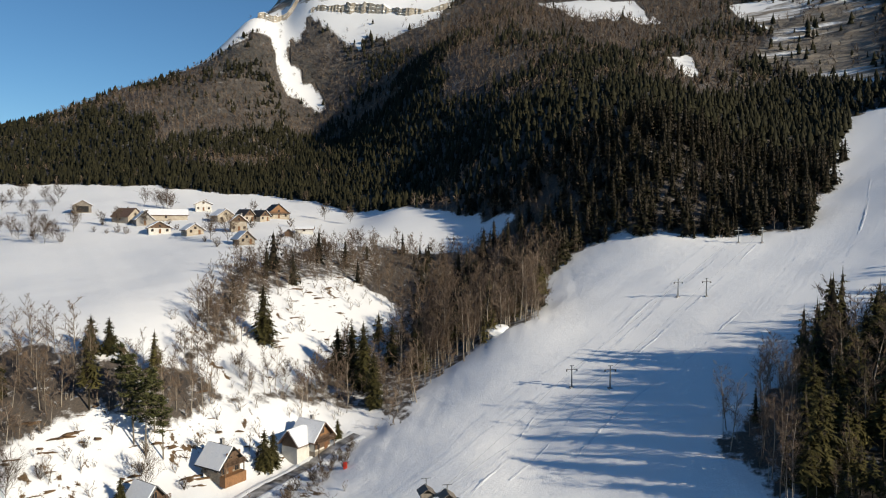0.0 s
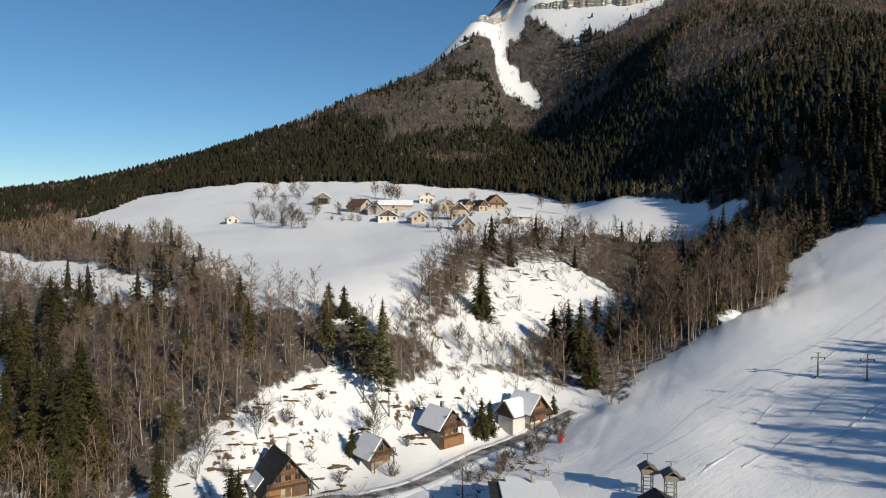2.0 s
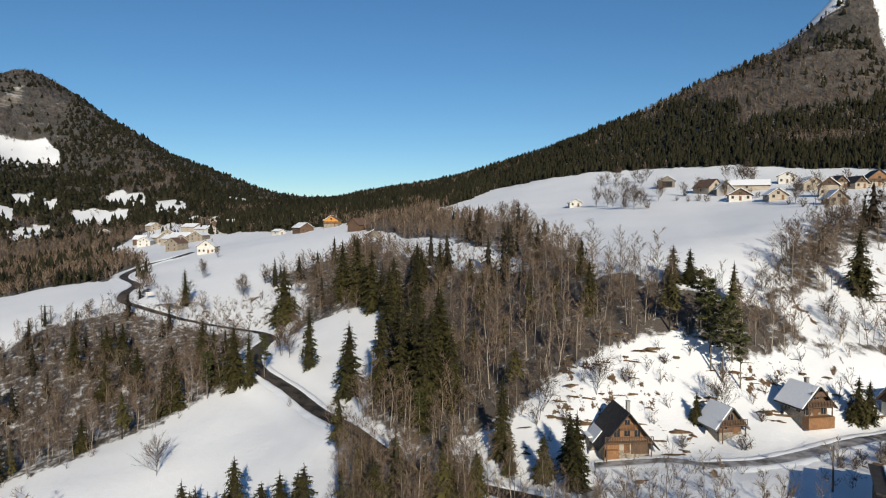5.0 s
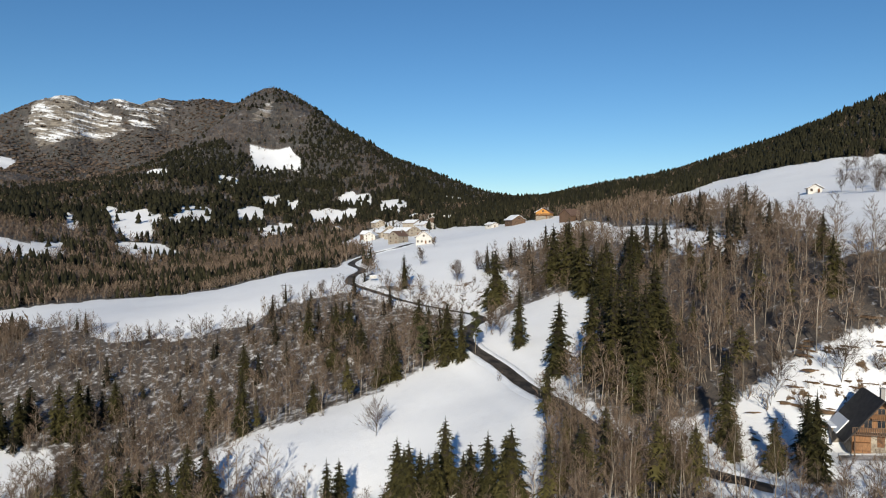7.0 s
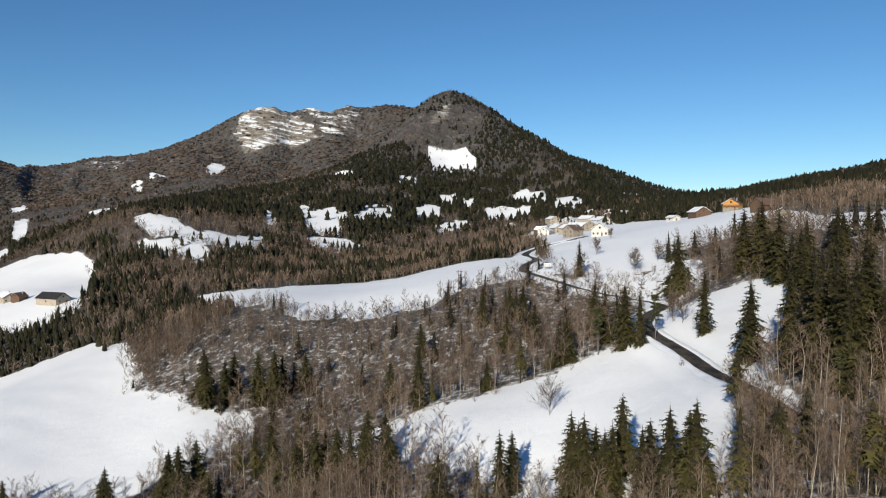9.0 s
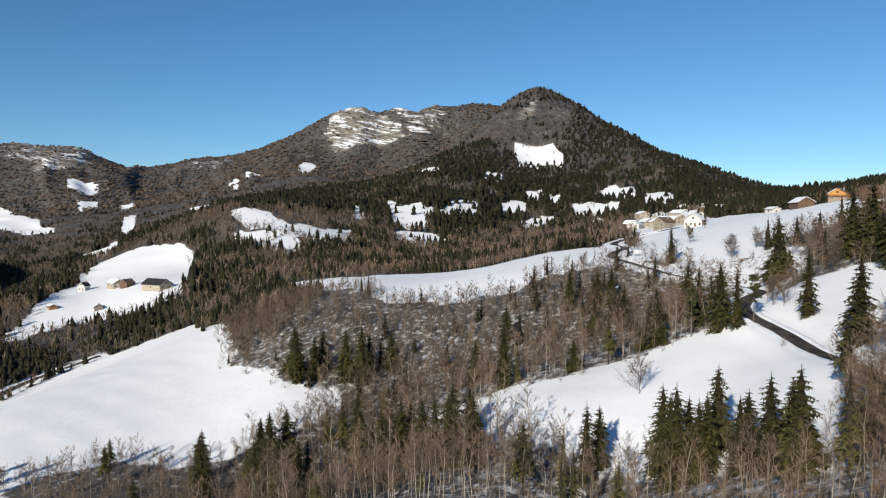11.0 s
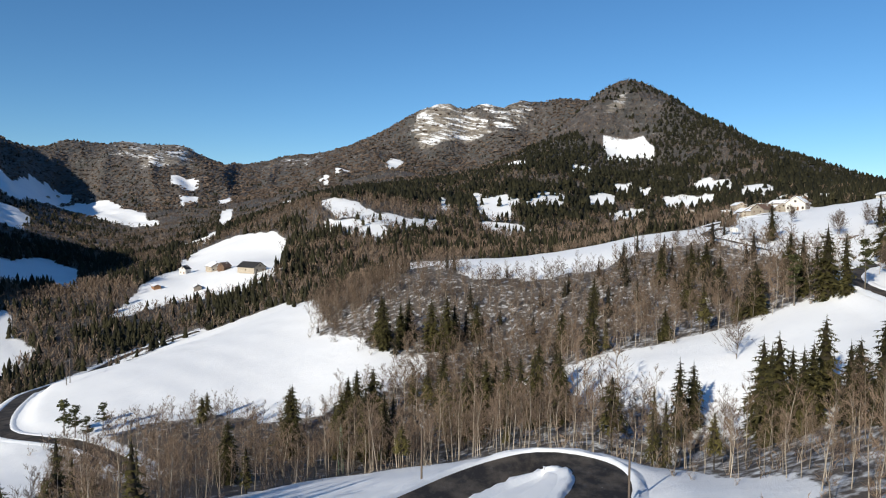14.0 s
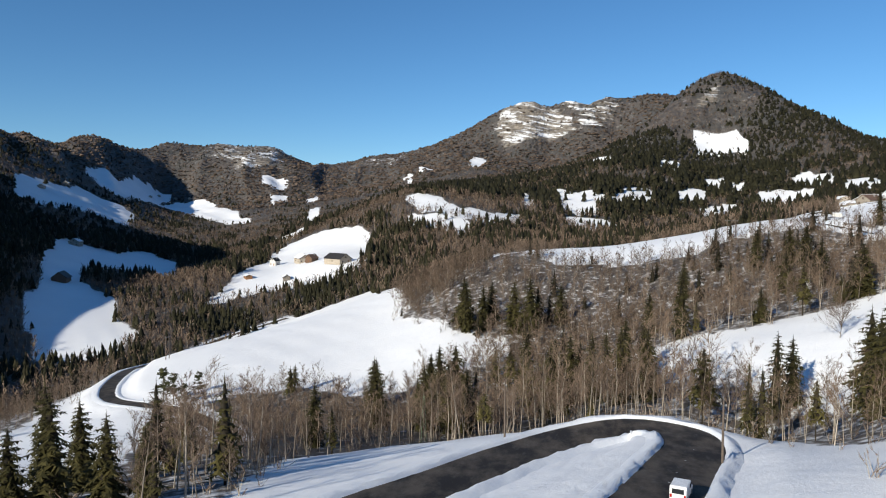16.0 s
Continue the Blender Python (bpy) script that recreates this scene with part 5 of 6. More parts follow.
def piste_tracks():
    """Low ridges of pushed snow along the drag-lift lines and the edge of the piste."""
    rng = np.random.default_rng(4)
    lines = ([(-10, 114), (4, 143), (14, 158), (33, 186), (60, 226)], [(-4, 118), (9, 140), (19, 154), (40, 183), (66, 222)], [(2, 116), (18, 138), (30, 150), (52, 178), (78, 214)],
             [(60, 168), (78, 192), (98, 226), (118, 268)], [(-12, 113), (2, 144), (12, 160), (30, 188), (56, 227)])
    for k, points in enumerate(lines):
        line = smooth_line(points, 0.8)
        line = line + rng.normal(0, 0.06, line.shape)
        # the ridge comes and goes along its line
        swell = np.convolve(rng.normal(0, 1, len(line) + 14), np.ones(15) / 5.0, "valid")
        level = land(line[:, 0], line[:, 1]) + np.clip(0.045 * swell - 0.03, -0.10, 0.05)
        ridge = ribbon("snow_ridge", SNOW, line, level, [-0.5, -0.22, -0.06, 0.1, 0.2, 0.45], [-0.12, 0.0, 0.06, -0.01, 0.03, -0.12], rng, 0.035)
        tagged(ridge, "low ridge of pushed snow along the piste", "snow ridge", kind="structure")


def cliff(points, height, seed, label):
    """A band of limestone: an upright, fluted face with a rounded brow that runs back into the slope."""
    rng = np.random.default_rng(seed)
    line = smooth_line(points, 2.2)
    d = np.gradient(line, axis=0)
    d /= np.linalg.norm(d, axis=1)[:, None]
    side = np.column_stack([-d[:, 1], d[:, 0]])
    n = len(line)
    flute = np.convolve(rng.normal(0, 1, n + 4), np.ones(5) / 2.2, "valid") + rng.normal(0, 0.5, n)
    rise = height * np.clip(1.0 + 0.16 * np.convolve(rng.normal(0, 1, n + 12), np.ones(13) / 3.6, "valid"), 0.5, 1.4) * np.sin(np.linspace(0.12, np.pi - 0.12, n)) ** 0.3
    foot = land(line[:, 0], line[:, 1]) - 3
    rows = []
    for back, up in ((0, 0), (0.4, 0.25), (0.2, 0.4), (1.6, 0.45), (1.5, 0.7), (2.6, 0.74), (2.8, 0.95), (5, 1.0), (14, 1.05)):
        q = line + side * (back + flute * (1 if back < 5 else 0.2) + rng.normal(0, 0.25, n))[:, None]
        rows.append(np.column_stack([q, foot + rise * up + rng.normal(0, 0.25, n)]))
    q = line + side * 34
    rows.append(np.column_stack([q, np.minimum(land(q[:, 0], q[:, 1]) - 1, foot + rise * 1.1)]))
    co = np.stack(rows, 1)
    m = len(rows)
    faces = [(i * m + j, (i + 1) * m + j, (i + 1) * m + j + 1, i * m + j + 1) for i in range(n - 1) for j in range(m - 1)]
    mesh = bpy.data.meshes.new("cliff")
    mesh.from_pydata(co.reshape(-1, 3).tolist(), [], faces)
    mesh.materials.append(LIMESTONE)
    mesh.materials.append(SNOW)
    for face in mesh.polygons:
        face.material_index = 1 if face.index % (m - 1) in (2, 4) and face.index % 7 < 4 or face.index % (m - 1) >= 6 else 0
    return tagged(new("cliff", mesh), label, "cliff", kind="structure")


lay_roads()
piste_tracks()
cliff([(-305, 938), (-265, 926), (-228, 918), (-190, 908), (-164, 900), (-135, 901), (-108, 906)], 17.0, 2, "pale fluted limestone band above the snow gully")
cliff([(-386, 952), (-370, 955), (-352, 964), (-334, 976)], 17.0, 6, "pale limestone tower on the mountain shoulder")


# ---- buildings ----
def block(bm, x0, x1, y0, y1, z0, z1):
    v = [bm.verts.new(p) for p in ((x0, y0, z0), (x1, y0, z0), (x1, y1, z0), (x0, y1, z0), (x0, y0, z1), (x1, y0, z1), (x1, y1, z1), (x0, y1, z1))]
    for f in ((3, 2, 1, 0), (4, 5, 6, 7), (0, 1, 5, 4), (1, 2, 6, 5), (2, 3, 7, 6), (3, 0, 4, 7)):
        bm.faces.new([v[i] for i in f])
    return v


def prism(bm, outline, y0, y1):
    """An outline in x, z pushed from y0 to y1."""
    a, b = [bm.verts.new((x, y0, z)) for x, z in outline], [bm.verts.new((x, y1, z)) for x, z in outline]
    bm.faces.new(a)
    bm.faces.new(b[::-1])
    n = len(outline)
    for i in range(n):
        j = (i + 1) % n
        bm.faces.new([a[j], a[i], b[i], b[j]])
    bmesh.ops.recalc_face_normals(bm, faces=bm.faces)


def slab(bm, x0, z0, x1, z1, y0, y1, thick, lift=0.0, ragged=None):
    """A sloping slab from the ridge (x0, z0) to the eave (x1, z1)."""
    d = Vector((x1 - x0, z1 - z0)).normalized()
    n = Vector((-d.y, d.x)) if d.x > 0 else Vector((d.y, -d.x))
    if n.y < 0:
        n = -n
    p = [(x0 + n.x * lift, z0 + n.y * lift), (x1 + n.x * lift, z1 + n.y * lift), (x1 + n.x * (lift + thick), z1 + n.y * (lift + thick)), (x0 + n.x * (lift + thick), z0 + n.y * (lift + thick))]
    prism(bm, p, y0, y1)


def rounded(bm, width):
    bmesh.ops.bevel(bm, geom=list(bm.edges), offset=width, segments=2, profile=0.6, affect="EDGES")


def window(parent, x, y, z, w, h, facing, shutters=False):
    """A window proud of a wall. facing: 'front' (-y), 'left' (-x) or 'right' (+x)."""
    frame_bm, pane_bm = bmesh.new(), bmesh.new()
    t = 0.07
    for x0, x1, z0, z1 in ((-w / 2 - t, w / 2 + t, h, h + t), (-w / 2 - t, w / 2 + t, -t, 0), (-w / 2 - t, -w / 2, 0, h), (w / 2, w / 2 + t, 0, h), (-0.025, 0.025, 0, h)):
        block(frame_bm, x0, x1, -0.05, 0.02, z0, z1)
    block(pane_bm, -w / 2, w / 2, -0.015, 0.0, 0, h)
    turn = {"front": 0, "left": -90, "right": 90}[facing]
    frame_ob = part("window", frame_bm, FRAME, parent, "wooden window frame")
    frame_ob.matrix_local = pose(x, y, z, 0, 0, turn)
    part("pane", pane_bm, GLASS, frame_ob)
    if shutters:
        for s in (-1, 1):
            bm = bmesh.new()
            block(bm, s * (w / 2 + 0.12) - (w * 0.5 if s < 0 else 0), s * (w / 2 + 0.12) + (0 if s < 0 else w * 0.5), -0.06, -0.01, -0.05, h + 0.05)
            part("shutter", bm, SHUTTER, frame_ob, "brown shutter")


def house(name, label, x, y, face, width, length, wall, rise, wall_mat=CREAM, gable_mat=None, roof_mat=DARK_ROOF, snow="both", windows=2, balcony=False,
          overhang=0.7, plinth=0.0, chimney=True, door=True, sink=1.2, category="house", shutters=False, base=None, clad=None):
    """A gabled house. face: plan direction, in degrees, of its front gable."""
    ob = new(name)
    z = (spot(x, y) if base is None else base)
    ob.matrix_world = pose(x, y, z, 0, 0, face + 90)
    tagged(ob, label, category)
    w, l = width / 2, length / 2
    bm = bmesh.new()
    eave = wall
    top = wall + rise
    prism(bm, [(-w, -sink), (w, -sink), (w, eave), (0, top - 0.05), (-w, eave)], -l, l)
    walls = part("wall", bm, wall_mat, ob)
    if plinth:
        bm = bmesh.new()
        block(bm, -w - 0.06, w + 0.06, -l - 0.06, l + 0.06, -sink, plinth)
        part("plinth", bm, STONE, ob, "rubble stone base")
    if gable_mat:
        cut = eave - 0.15
        k = w * (top - cut) / (top - eave) if rise else w
        for s in (-1, 1):
            bm = bmesh.new()
            y0, y1 = (-l - 0.05, -l - 0.003) if s < 0 else (l + 0.003, l + 0.05)
            prism(bm, [(-w - 0.01, cut), (w + 0.01, cut), (w + 0.01, eave), (0, top - 0.08), (-w - 0.01, eave)], y0, y1)
            part("gable_boarding", bm, gable_mat, ob, "board-clad gable")
    if clad:
        bm = bmesh.new()
        block(bm, -w - 0.01, w + 0.01, -l - 0.05, -l - 0.003, 0.9, eave - 0.155)
        part("front_cladding", bm, clad, ob, "dark upright boards")
    slope = rise / w
    bm = bmesh.new()
    ew = w + overhang
    ez = eave - overhang * slope
    for s in (-1, 1):
        slab(bm, 0, top, s * ew, ez, -l - overhang, l + overhang * 0.6, 0.18)
    roof = part("roof", bm, roof_mat, ob)
    for s, side in ((-1, "left"), (1, "right")):
        if snow in ("both", side):
            bm = bmesh.new()
            slab(bm, s * 0.02, top, s * (ew - 0.12), ez + 0.12 * slope, -l - overhang + 0.12, l + overhang * 0.6 - 0.1, 0.24, 0.182)
            rounded(bm, 0.07)
            part("snow_cover", bm, SNOW, roof, "thick snow on the roof")
    if chimney:
        bm = bmesh.new()
        block(bm, w * 0.35, w * 0.35 + 0.6, l * 0.2, l * 0.2 + 0.6, eave, top + 0.7)
        block(bm, w * 0.35 - 0.08, w * 0.35 + 0.68, l * 0.2 - 0.08, l * 0.2 + 0.68, top + 0.7, top + 0.8)
        part("chimney", bm, GREY, ob, "rendered chimney")
    storeys = max(1, int((wall + 0.4) // 2.5))
    for f in range(storeys):
        z0 = 0.9 + 2.6 * f
        if z0 + 1.2 > wall + 0.4 * rise:
            break
        for i in range(windows):
            px = -w + width * (i + 0.5) / windows
            if door and f == 0 and i == windows // 2:
                bm = bmesh.new()
                block(bm, px - 0.5, px + 0.5, -l - 0.09, -l + 0.02, 0.0, 2.05)
                d = part("door", bm, SHUTTER, ob, "brown wooden door")
                bm = bmesh.new()
                block(bm, px + 0.32, px + 0.42, -l - 0.14, -l - 0.09, 1.0, 1.06)
                part("door_handle", bm, STEEL, d)
            else:
                window(ob, px, -l - (0.06 if clad else 0.01), z0, 0.95, 1.15, "front", shutters)
        for i in range(max(1, windows - 1)):
            py = -l + length * (i + 0.5) / max(1, windows - 1)
            window(ob, -w - 0.01, py, z0, 0.9, 1.1, "left", shutters)
            window(ob, w + 0.01, py, z0, 0.9, 1.1, "right", shutters)
    if rise > 2.0 and windows:
        window(ob, 0, -l - 0.06, eave + rise * 0.12, 1.0, 1.1, "front")
    if balcony:
        zb = min(2.5, wall - 0.2)
        bm = bmesh.new()
        block(bm, -w - 0.3, w + 0.3, -l - 1.3, -l - 0.02, zb - 0.15, zb)
        deck = part("balcony", bm, BROWN_WOOD, ob, "timber balcony")
        bm = bmesh.new()
        block(bm, -w - 0.3, w + 0.3, -l - 1.3, -l - 1.22, zb + 0.92, zb + 1.0)
        part("handrail", bm, BROWN_WOOD, deck)
        count = int((width + 0.6) / 0.28)
        for i in range(count):
            px = -w - 0.28 + i * (width + 0.56) / (count - 1)
            bm = bmesh.new()
            block(bm, px - 0.07, px + 0.07, -l - 1.29, -l - 1.24, zb, zb + 0.95)
            part("baluster", bm, BROWN_WOOD, deck)
        for px in (-w, w):
            bm = bmesh.new()
            block(bm, px - 0.08, px + 0.08, -l - 1.28, -l - 1.12, -sink, zb - 0.15)
            part("balcony_post", bm, BROWN_WOOD, deck)
    return ob


def chalets():
    one = house("chalet", "large wooden chalet with black roof and long balcony", -78.6, 101.3, -34, 7.6, 7.0, 2.3, 4.6, CREAM, WARM_WOOD, DARK_ROOF, None, 3, True, 1.35, 0.5, sink=1.6)
    bm = bmesh.new()
    block(bm, -3.85, -1.3, -3.60, -3.52, -1.0, 2.25)
    part("front_cladding", bm, WARM_WOOD, one, "orange-brown upright boards")
    bm = bmesh.new()
    block(bm, 0.7, 3.78, -3.60, -3.52, -0.2, 2.05)
    part("front_cladding", bm, BROWN_WOOD, one, "dark boards under the balcony")
    for px in (-1.75, 1.75):
        window(one, px, -3.56, 2.75, 1.0, 1.15, "front")
    window(one, 0, -3.56, 4.75, 0.9, 0.9, "front")
    bm = bmesh.new()
    block(bm, -1.5, 1.5, -4.35, -3.55, 4.05, 4.17)
    loft = part("loft_balcony", bm, BROWN_WOOD, one, "small upper balcony")
    for k in range(12):
        bm = bmesh.new()
        block(bm, -1.46 + 0.255 * k, -1.34 + 0.255 * k, -4.34, -4.29, 4.17, 4.95)
        part("baluster", bm, WARM_WOOD, loft)
    bm = bmesh.new()
    block(bm, -1.5, 1.5, -4.37, -4.27, 4.95, 5.03)
    part("handrail", bm, BROWN_WOOD, loft)
    bm = bmesh.new()
    slab(bm, -3.3, 2.92, -5.0, 0.86, -1.2, 3.9, 0.2, 0.19)
    rounded(bm, 0.07)
    part("snow_patch", bm, SNOW, one, "last snow low on the black roof")
    bm = bmesh.new()
    block(bm, -3.7, -1.6, -4.3, -3.65, -0.4, 0.7)
    part("woodpile", bm, WARM_WOOD, one, "stacked firewood by the wall")
    bm = bmesh.new()
    block(bm, -5.4, -3.9, 0.3, 3.2, -1, 1.5)
    lean = part("lean_to", bm, GREY_WOOD, one, "low side shed")
    bm = bmesh.new()
    block(bm, -5.6, -4.3, 0.1, 3.4, 1.5, 1.75)
    rounded(bm, 0.06)
    part("snow_cover", bm, SNOW, lean, "snow on the shed")
    house("chalet", "small dark wooden chalet with snow-covered metal roof", -67.9, 115.2, -26, 4.3, 4.8, 2.0, 2.6, BROWN_WOOD, BROWN_WOOD, STEEL, "left", 2, True, 1.0, 0.3, chimney=False, shutters=True, clad=BROWN_WOOD)
    three = house("chalet", "two-storey chalet with cream walls and brown balconies", -59.4, 127.0, -24, 4.6, 5.2, 3.2, 2.5, GREY, BROWN_WOOD, DARK_ROOF, "left", 3, True, 1.15, 1.2, clad=BROWN_WOOD)
    bm = bmesh.new()
    block(bm, -2.6, 2.6, -4.1, -2.62, -1.2, 0.75)
    part("lower_storey", bm, WARM_WOOD, three, "orange-brown boarded base")
    bm = bmesh.new()
    block(bm, -1.7, 1.7, -3.5, -2.62, 4.1, 4.2)
    block(bm, -1.7, 1.7, -3.5, -3.42, 4.2, 5.0)
    part("upper_balcony", bm, BROWN_WOOD, three, "boarded upper balcony")
    two = house("chalet", "white chalet with timber gable and thick snow roof", -46.6, 143.2, -24, 4.8, 5.8, 3.6, 2.5, WHITE, WARM_WOOD, BROWN_ROOF, "both", 2, True, 1.1, 0.5, clad=BROWN_WOOD)
    bm = bmesh.new()
    prism(bm, [(-2.1, -1.5), (2.1, -1.5), (2.1, 2.8), (0, 5.1), (-2.1, 2.8)], -2.2, 2.4)
    wing = part("side_wing", bm, WHITE, two, "white side wing")
    wing.matrix_local = pose(-3.9, 0.6, 0, 0, 0, -90)
    bm = bmesh.new()
    for s in (-1, 1):
        slab(bm, 0, 5.2, s * 2.8, 2.15, -2.8, 2.4, 0.18)
    part("wing_roof", bm, BROWN_ROOF, wing)
    bm = bmesh.new()
    for s in (-1, 1):
        slab(bm, s * 0.02, 5.2, s * 2.7, 2.26, -2.7, 2.4, 0.26, 0.19)
    part("snow_cover", bm, SNOW, wing, "thick snow on the wing")
    bm = bmesh.new()
    prism(bm, [(-2.05, 2.1), (2.05, 2.1), (2.05, 2.8), (0, 5.0), (-2.05, 2.8)], -2.26, -2.21)
    part("gable_boarding", bm, BROWN_WOOD, wing, "board-clad gable")


def hamlet():
    def h(name, label, x, y, face, width, length, wall, rise, *rest, **more):
        k = 1.0 if name == "chalet" else 0.86
        return house(name, label, x, y, face, width * k, length * k, wall * 0.82 * k, rise * k, *rest, **more)

    h("house", "small white house alone on the snowy slope", -268.8, 304.5, -40, 7.5, 7.5, 3.4, 2.2, WHITE, None, BROWN_ROOF, "both", 2, chimney=False)
    barn = h("barn", "wooden barn with a dark open front", -243.5, 354, -52, 10, 11, 5.0, 3.0, GREY_WOOD, GREY_WOOD, BROWN_ROOF, "both", 0, chimney=False, door=False, category="barn")
    # near-black panel on the closed wall: shade of the barn's inside as colour
    bm = bmesh.new()
    block(bm, -2.9, 2.9, -4.82, -4.74, 0, 3.1)
    part("doorway", bm, RUBBER, barn, "dark panel painted as the shade inside an open doorway")
    h("barn", "large old barn with brown roof and cream gable", -202, 329, -20, 10, 14, 4.2, 4.5, CREAM, None, BROWN_ROOF, None, 1, category="barn")
    h("house", "grey house with steep slate gable", -189.5, 322.5, -50, 9, 10, 4.0, 4.2, GREY, GREY, DARK_ROOF, "both", 1)
    h("farmhouse", "long farmhouse under a snow-covered roof", -187, 339, 30, 10, 24, 3.6, 3.0, CREAM, None, BROWN_ROOF, "both", 2, category="house")
    h("house", "white house with brown boards and snowy roof", -170, 302, -55, 11, 10, 3.6, 3.2, WHITE, BROWN_WOOD, BROWN_ROOF, "both", 3)
    h("house", "low cream house with a snowy roof", -149, 292.5, -45, 8.5, 9, 3.0, 2.8, CREAM, None, BROWN_ROOF, "both", 2)
    h("house", "tall white house behind the hamlet", -189, 384, -60, 10, 9, 5.4, 2.4, WHITE, None, BROWN_ROOF, "both", 3)
    h("house", "cream house with brown roof half under snow", -157, 340, -40, 10.5, 10, 4.0, 3.4, CREAM, None, BROWN_ROOF, "both", 2)
    h("house", "tall cream house with large gable windows", -132, 302, -62, 8, 10, 6.0, 3.4, CREAM, BROWN_WOOD, BROWN_ROOF, "both", 3)
    h("house", "dark-roofed house in the hamlet", -146, 342, -30, 7.5, 9, 4.0, 3.4, CREAM, BROWN_WOOD, DARK_ROOF, "right", 2)
    h("house", "dark-roofed house beside its twin", -139, 345, -30, 7.0, 9, 3.8, 3.2, CREAM, BROWN_WOOD, DARK_ROOF, "right", 2)
    h("chalet", "wooden chalet with a dark roof above the hamlet", -138, 364, -52, 11, 11, 3.4, 4.6, CREAM, WARM_WOOD, DARK_ROOF, None, 3, True)
    h("shed", "small dark wooden shed in snow", -106, 295, -70, 4, 4.5, 2.2, 1.6, BROWN_WOOD, None, DARK_ROOF, None, 0, chimney=False, door=False, category="shed")
    h("house", "low white house with flat snowy roof", -104, 310, 15, 6, 9, 2.8, 1.2, WHITE, None, BROWN_ROOF, "both", 2, chimney=False)
    h("cabin", "small pointed cabin among bare trees", -82, 259, -75, 4.4, 5, 1.6, 3.4, BROWN_WOOD, None, GREY_WOOD, None, 1, chimney=False, door=False, category="cabin")
    h("cottage", "stone cottage with brown roof at the field edge", -112, 261, -50, 7, 10, 2.8, 3.2, STONE, None, BROWN_ROOF, "left", 2)


def west_village():
    h = house
    h("chalet", "bright orange wooden chalet with a snowy roof", -421, 236, -42, 9.5, 10, 4.2, 2.8, ORANGE_WOOD, ORANGE_WOOD, BROWN_ROOF, "left", 2, True, plinth=2.0)
    h("barn", "brown wooden barn on the slope", -353, 215, -75, 9, 9, 3.6, 3.4, BROWN_WOOD, None, BROWN_ROOF, None, 0, chimney=False, door=False, category="barn")
    h("house", "brown house with snow on one roof side", -431, 219, 0, 10, 11, 3.2, 3.0, BROWN_WOOD, None, BROWN_ROOF, "both", 2)
    h("shed", "low white shed with snowy roof", -475, 222, 10, 6, 8, 2.6, 1.4, WHITE, None, BROWN_ROOF, "both", 1, chimney=False, category="shed")
    h("house", "white gabled house at the edge of the village", -414, 149, -35, 10, 9, 4.0, 3.6, WHITE, None, BROWN_ROOF, "both", 4)
    h("house", "tall ochre stone village house", -526, 166, -60, 11, 11, 6.0, 3.4, STONE, None, BROWN_ROOF, "left", 2)
    for x, y, w, l, face, mat, label in ((-655, 179, 11, 13, -30, WHITE, "white village house under a snow-covered roof"), (-618, 192, 13, 18, 20, CREAM, "large old farmhouse with a broad snowy roof"),
                                         (-606, 210, 12, 15, -45, STONE, "stone village house with a half-hipped look and snowy roof"), (-668, 194, 10, 14, 10, CREAM, "cream house among village trees"),
                                         (-630, 203, 12, 20, 30, CREAM, "long barn-like village house with snowy roof"), (-698, 211, 11, 14, -20, CREAM, "cream house behind the village"),
                                         (-668, 237, 13, 18, 15, WHITE, "broad white village house under snow"), (-720, 242, 12, 18, 25, CREAM, "long cream house in the village"),
                                         (-694, 258, 12, 14, -40, BROWN_WOOD, "brown wooden village house with snowy roof"), (-681, 268, 10, 14, -60, CREAM, "cream house with reddish roof edge"),
                                         (-757, 280, 12, 14, -30, WHITE, "white house above the village"), (-815, 278, 12, 13, 0, CREAM, "cream house on the pasture"),
                                         (-679, 182, 9, 12, 40, BROWN_WOOD, "low wooden barn below the village"), (-820, 232, 12, 14, 10, CREAM, "cream farmhouse across the valley"),
                                         (-544, 287, 7, 8, -40, WHITE, "small white house under the wood"), (-870, 193, 11, 13, -20, CREAM, "lone cream house on the slope")):
        h("house", label, x, y, face, w, l, 4.6, 3.2, mat, None, BROWN_ROOF, "both", 2)
    for x, y in ((-1146, -1073), (-1291, -1146), (-2302, -1645), (-2340, -1601), (-2130, -1555), (-2288, -1507)):
        h("house", "small far house on the snowy pasture", x, y, 30, 11, 15, 4.5, 3.4, CREAM, None, BROWN_ROOF, "both", 2, chimney=False)
    h("shelter", "low grey snow-covered shelter", -316, 202, -30, 6, 6, 1.6, 1.6, GREY_WOOD, None, DARK_ROOF, "left", 0, chimney=False, door=False, category="shelter")


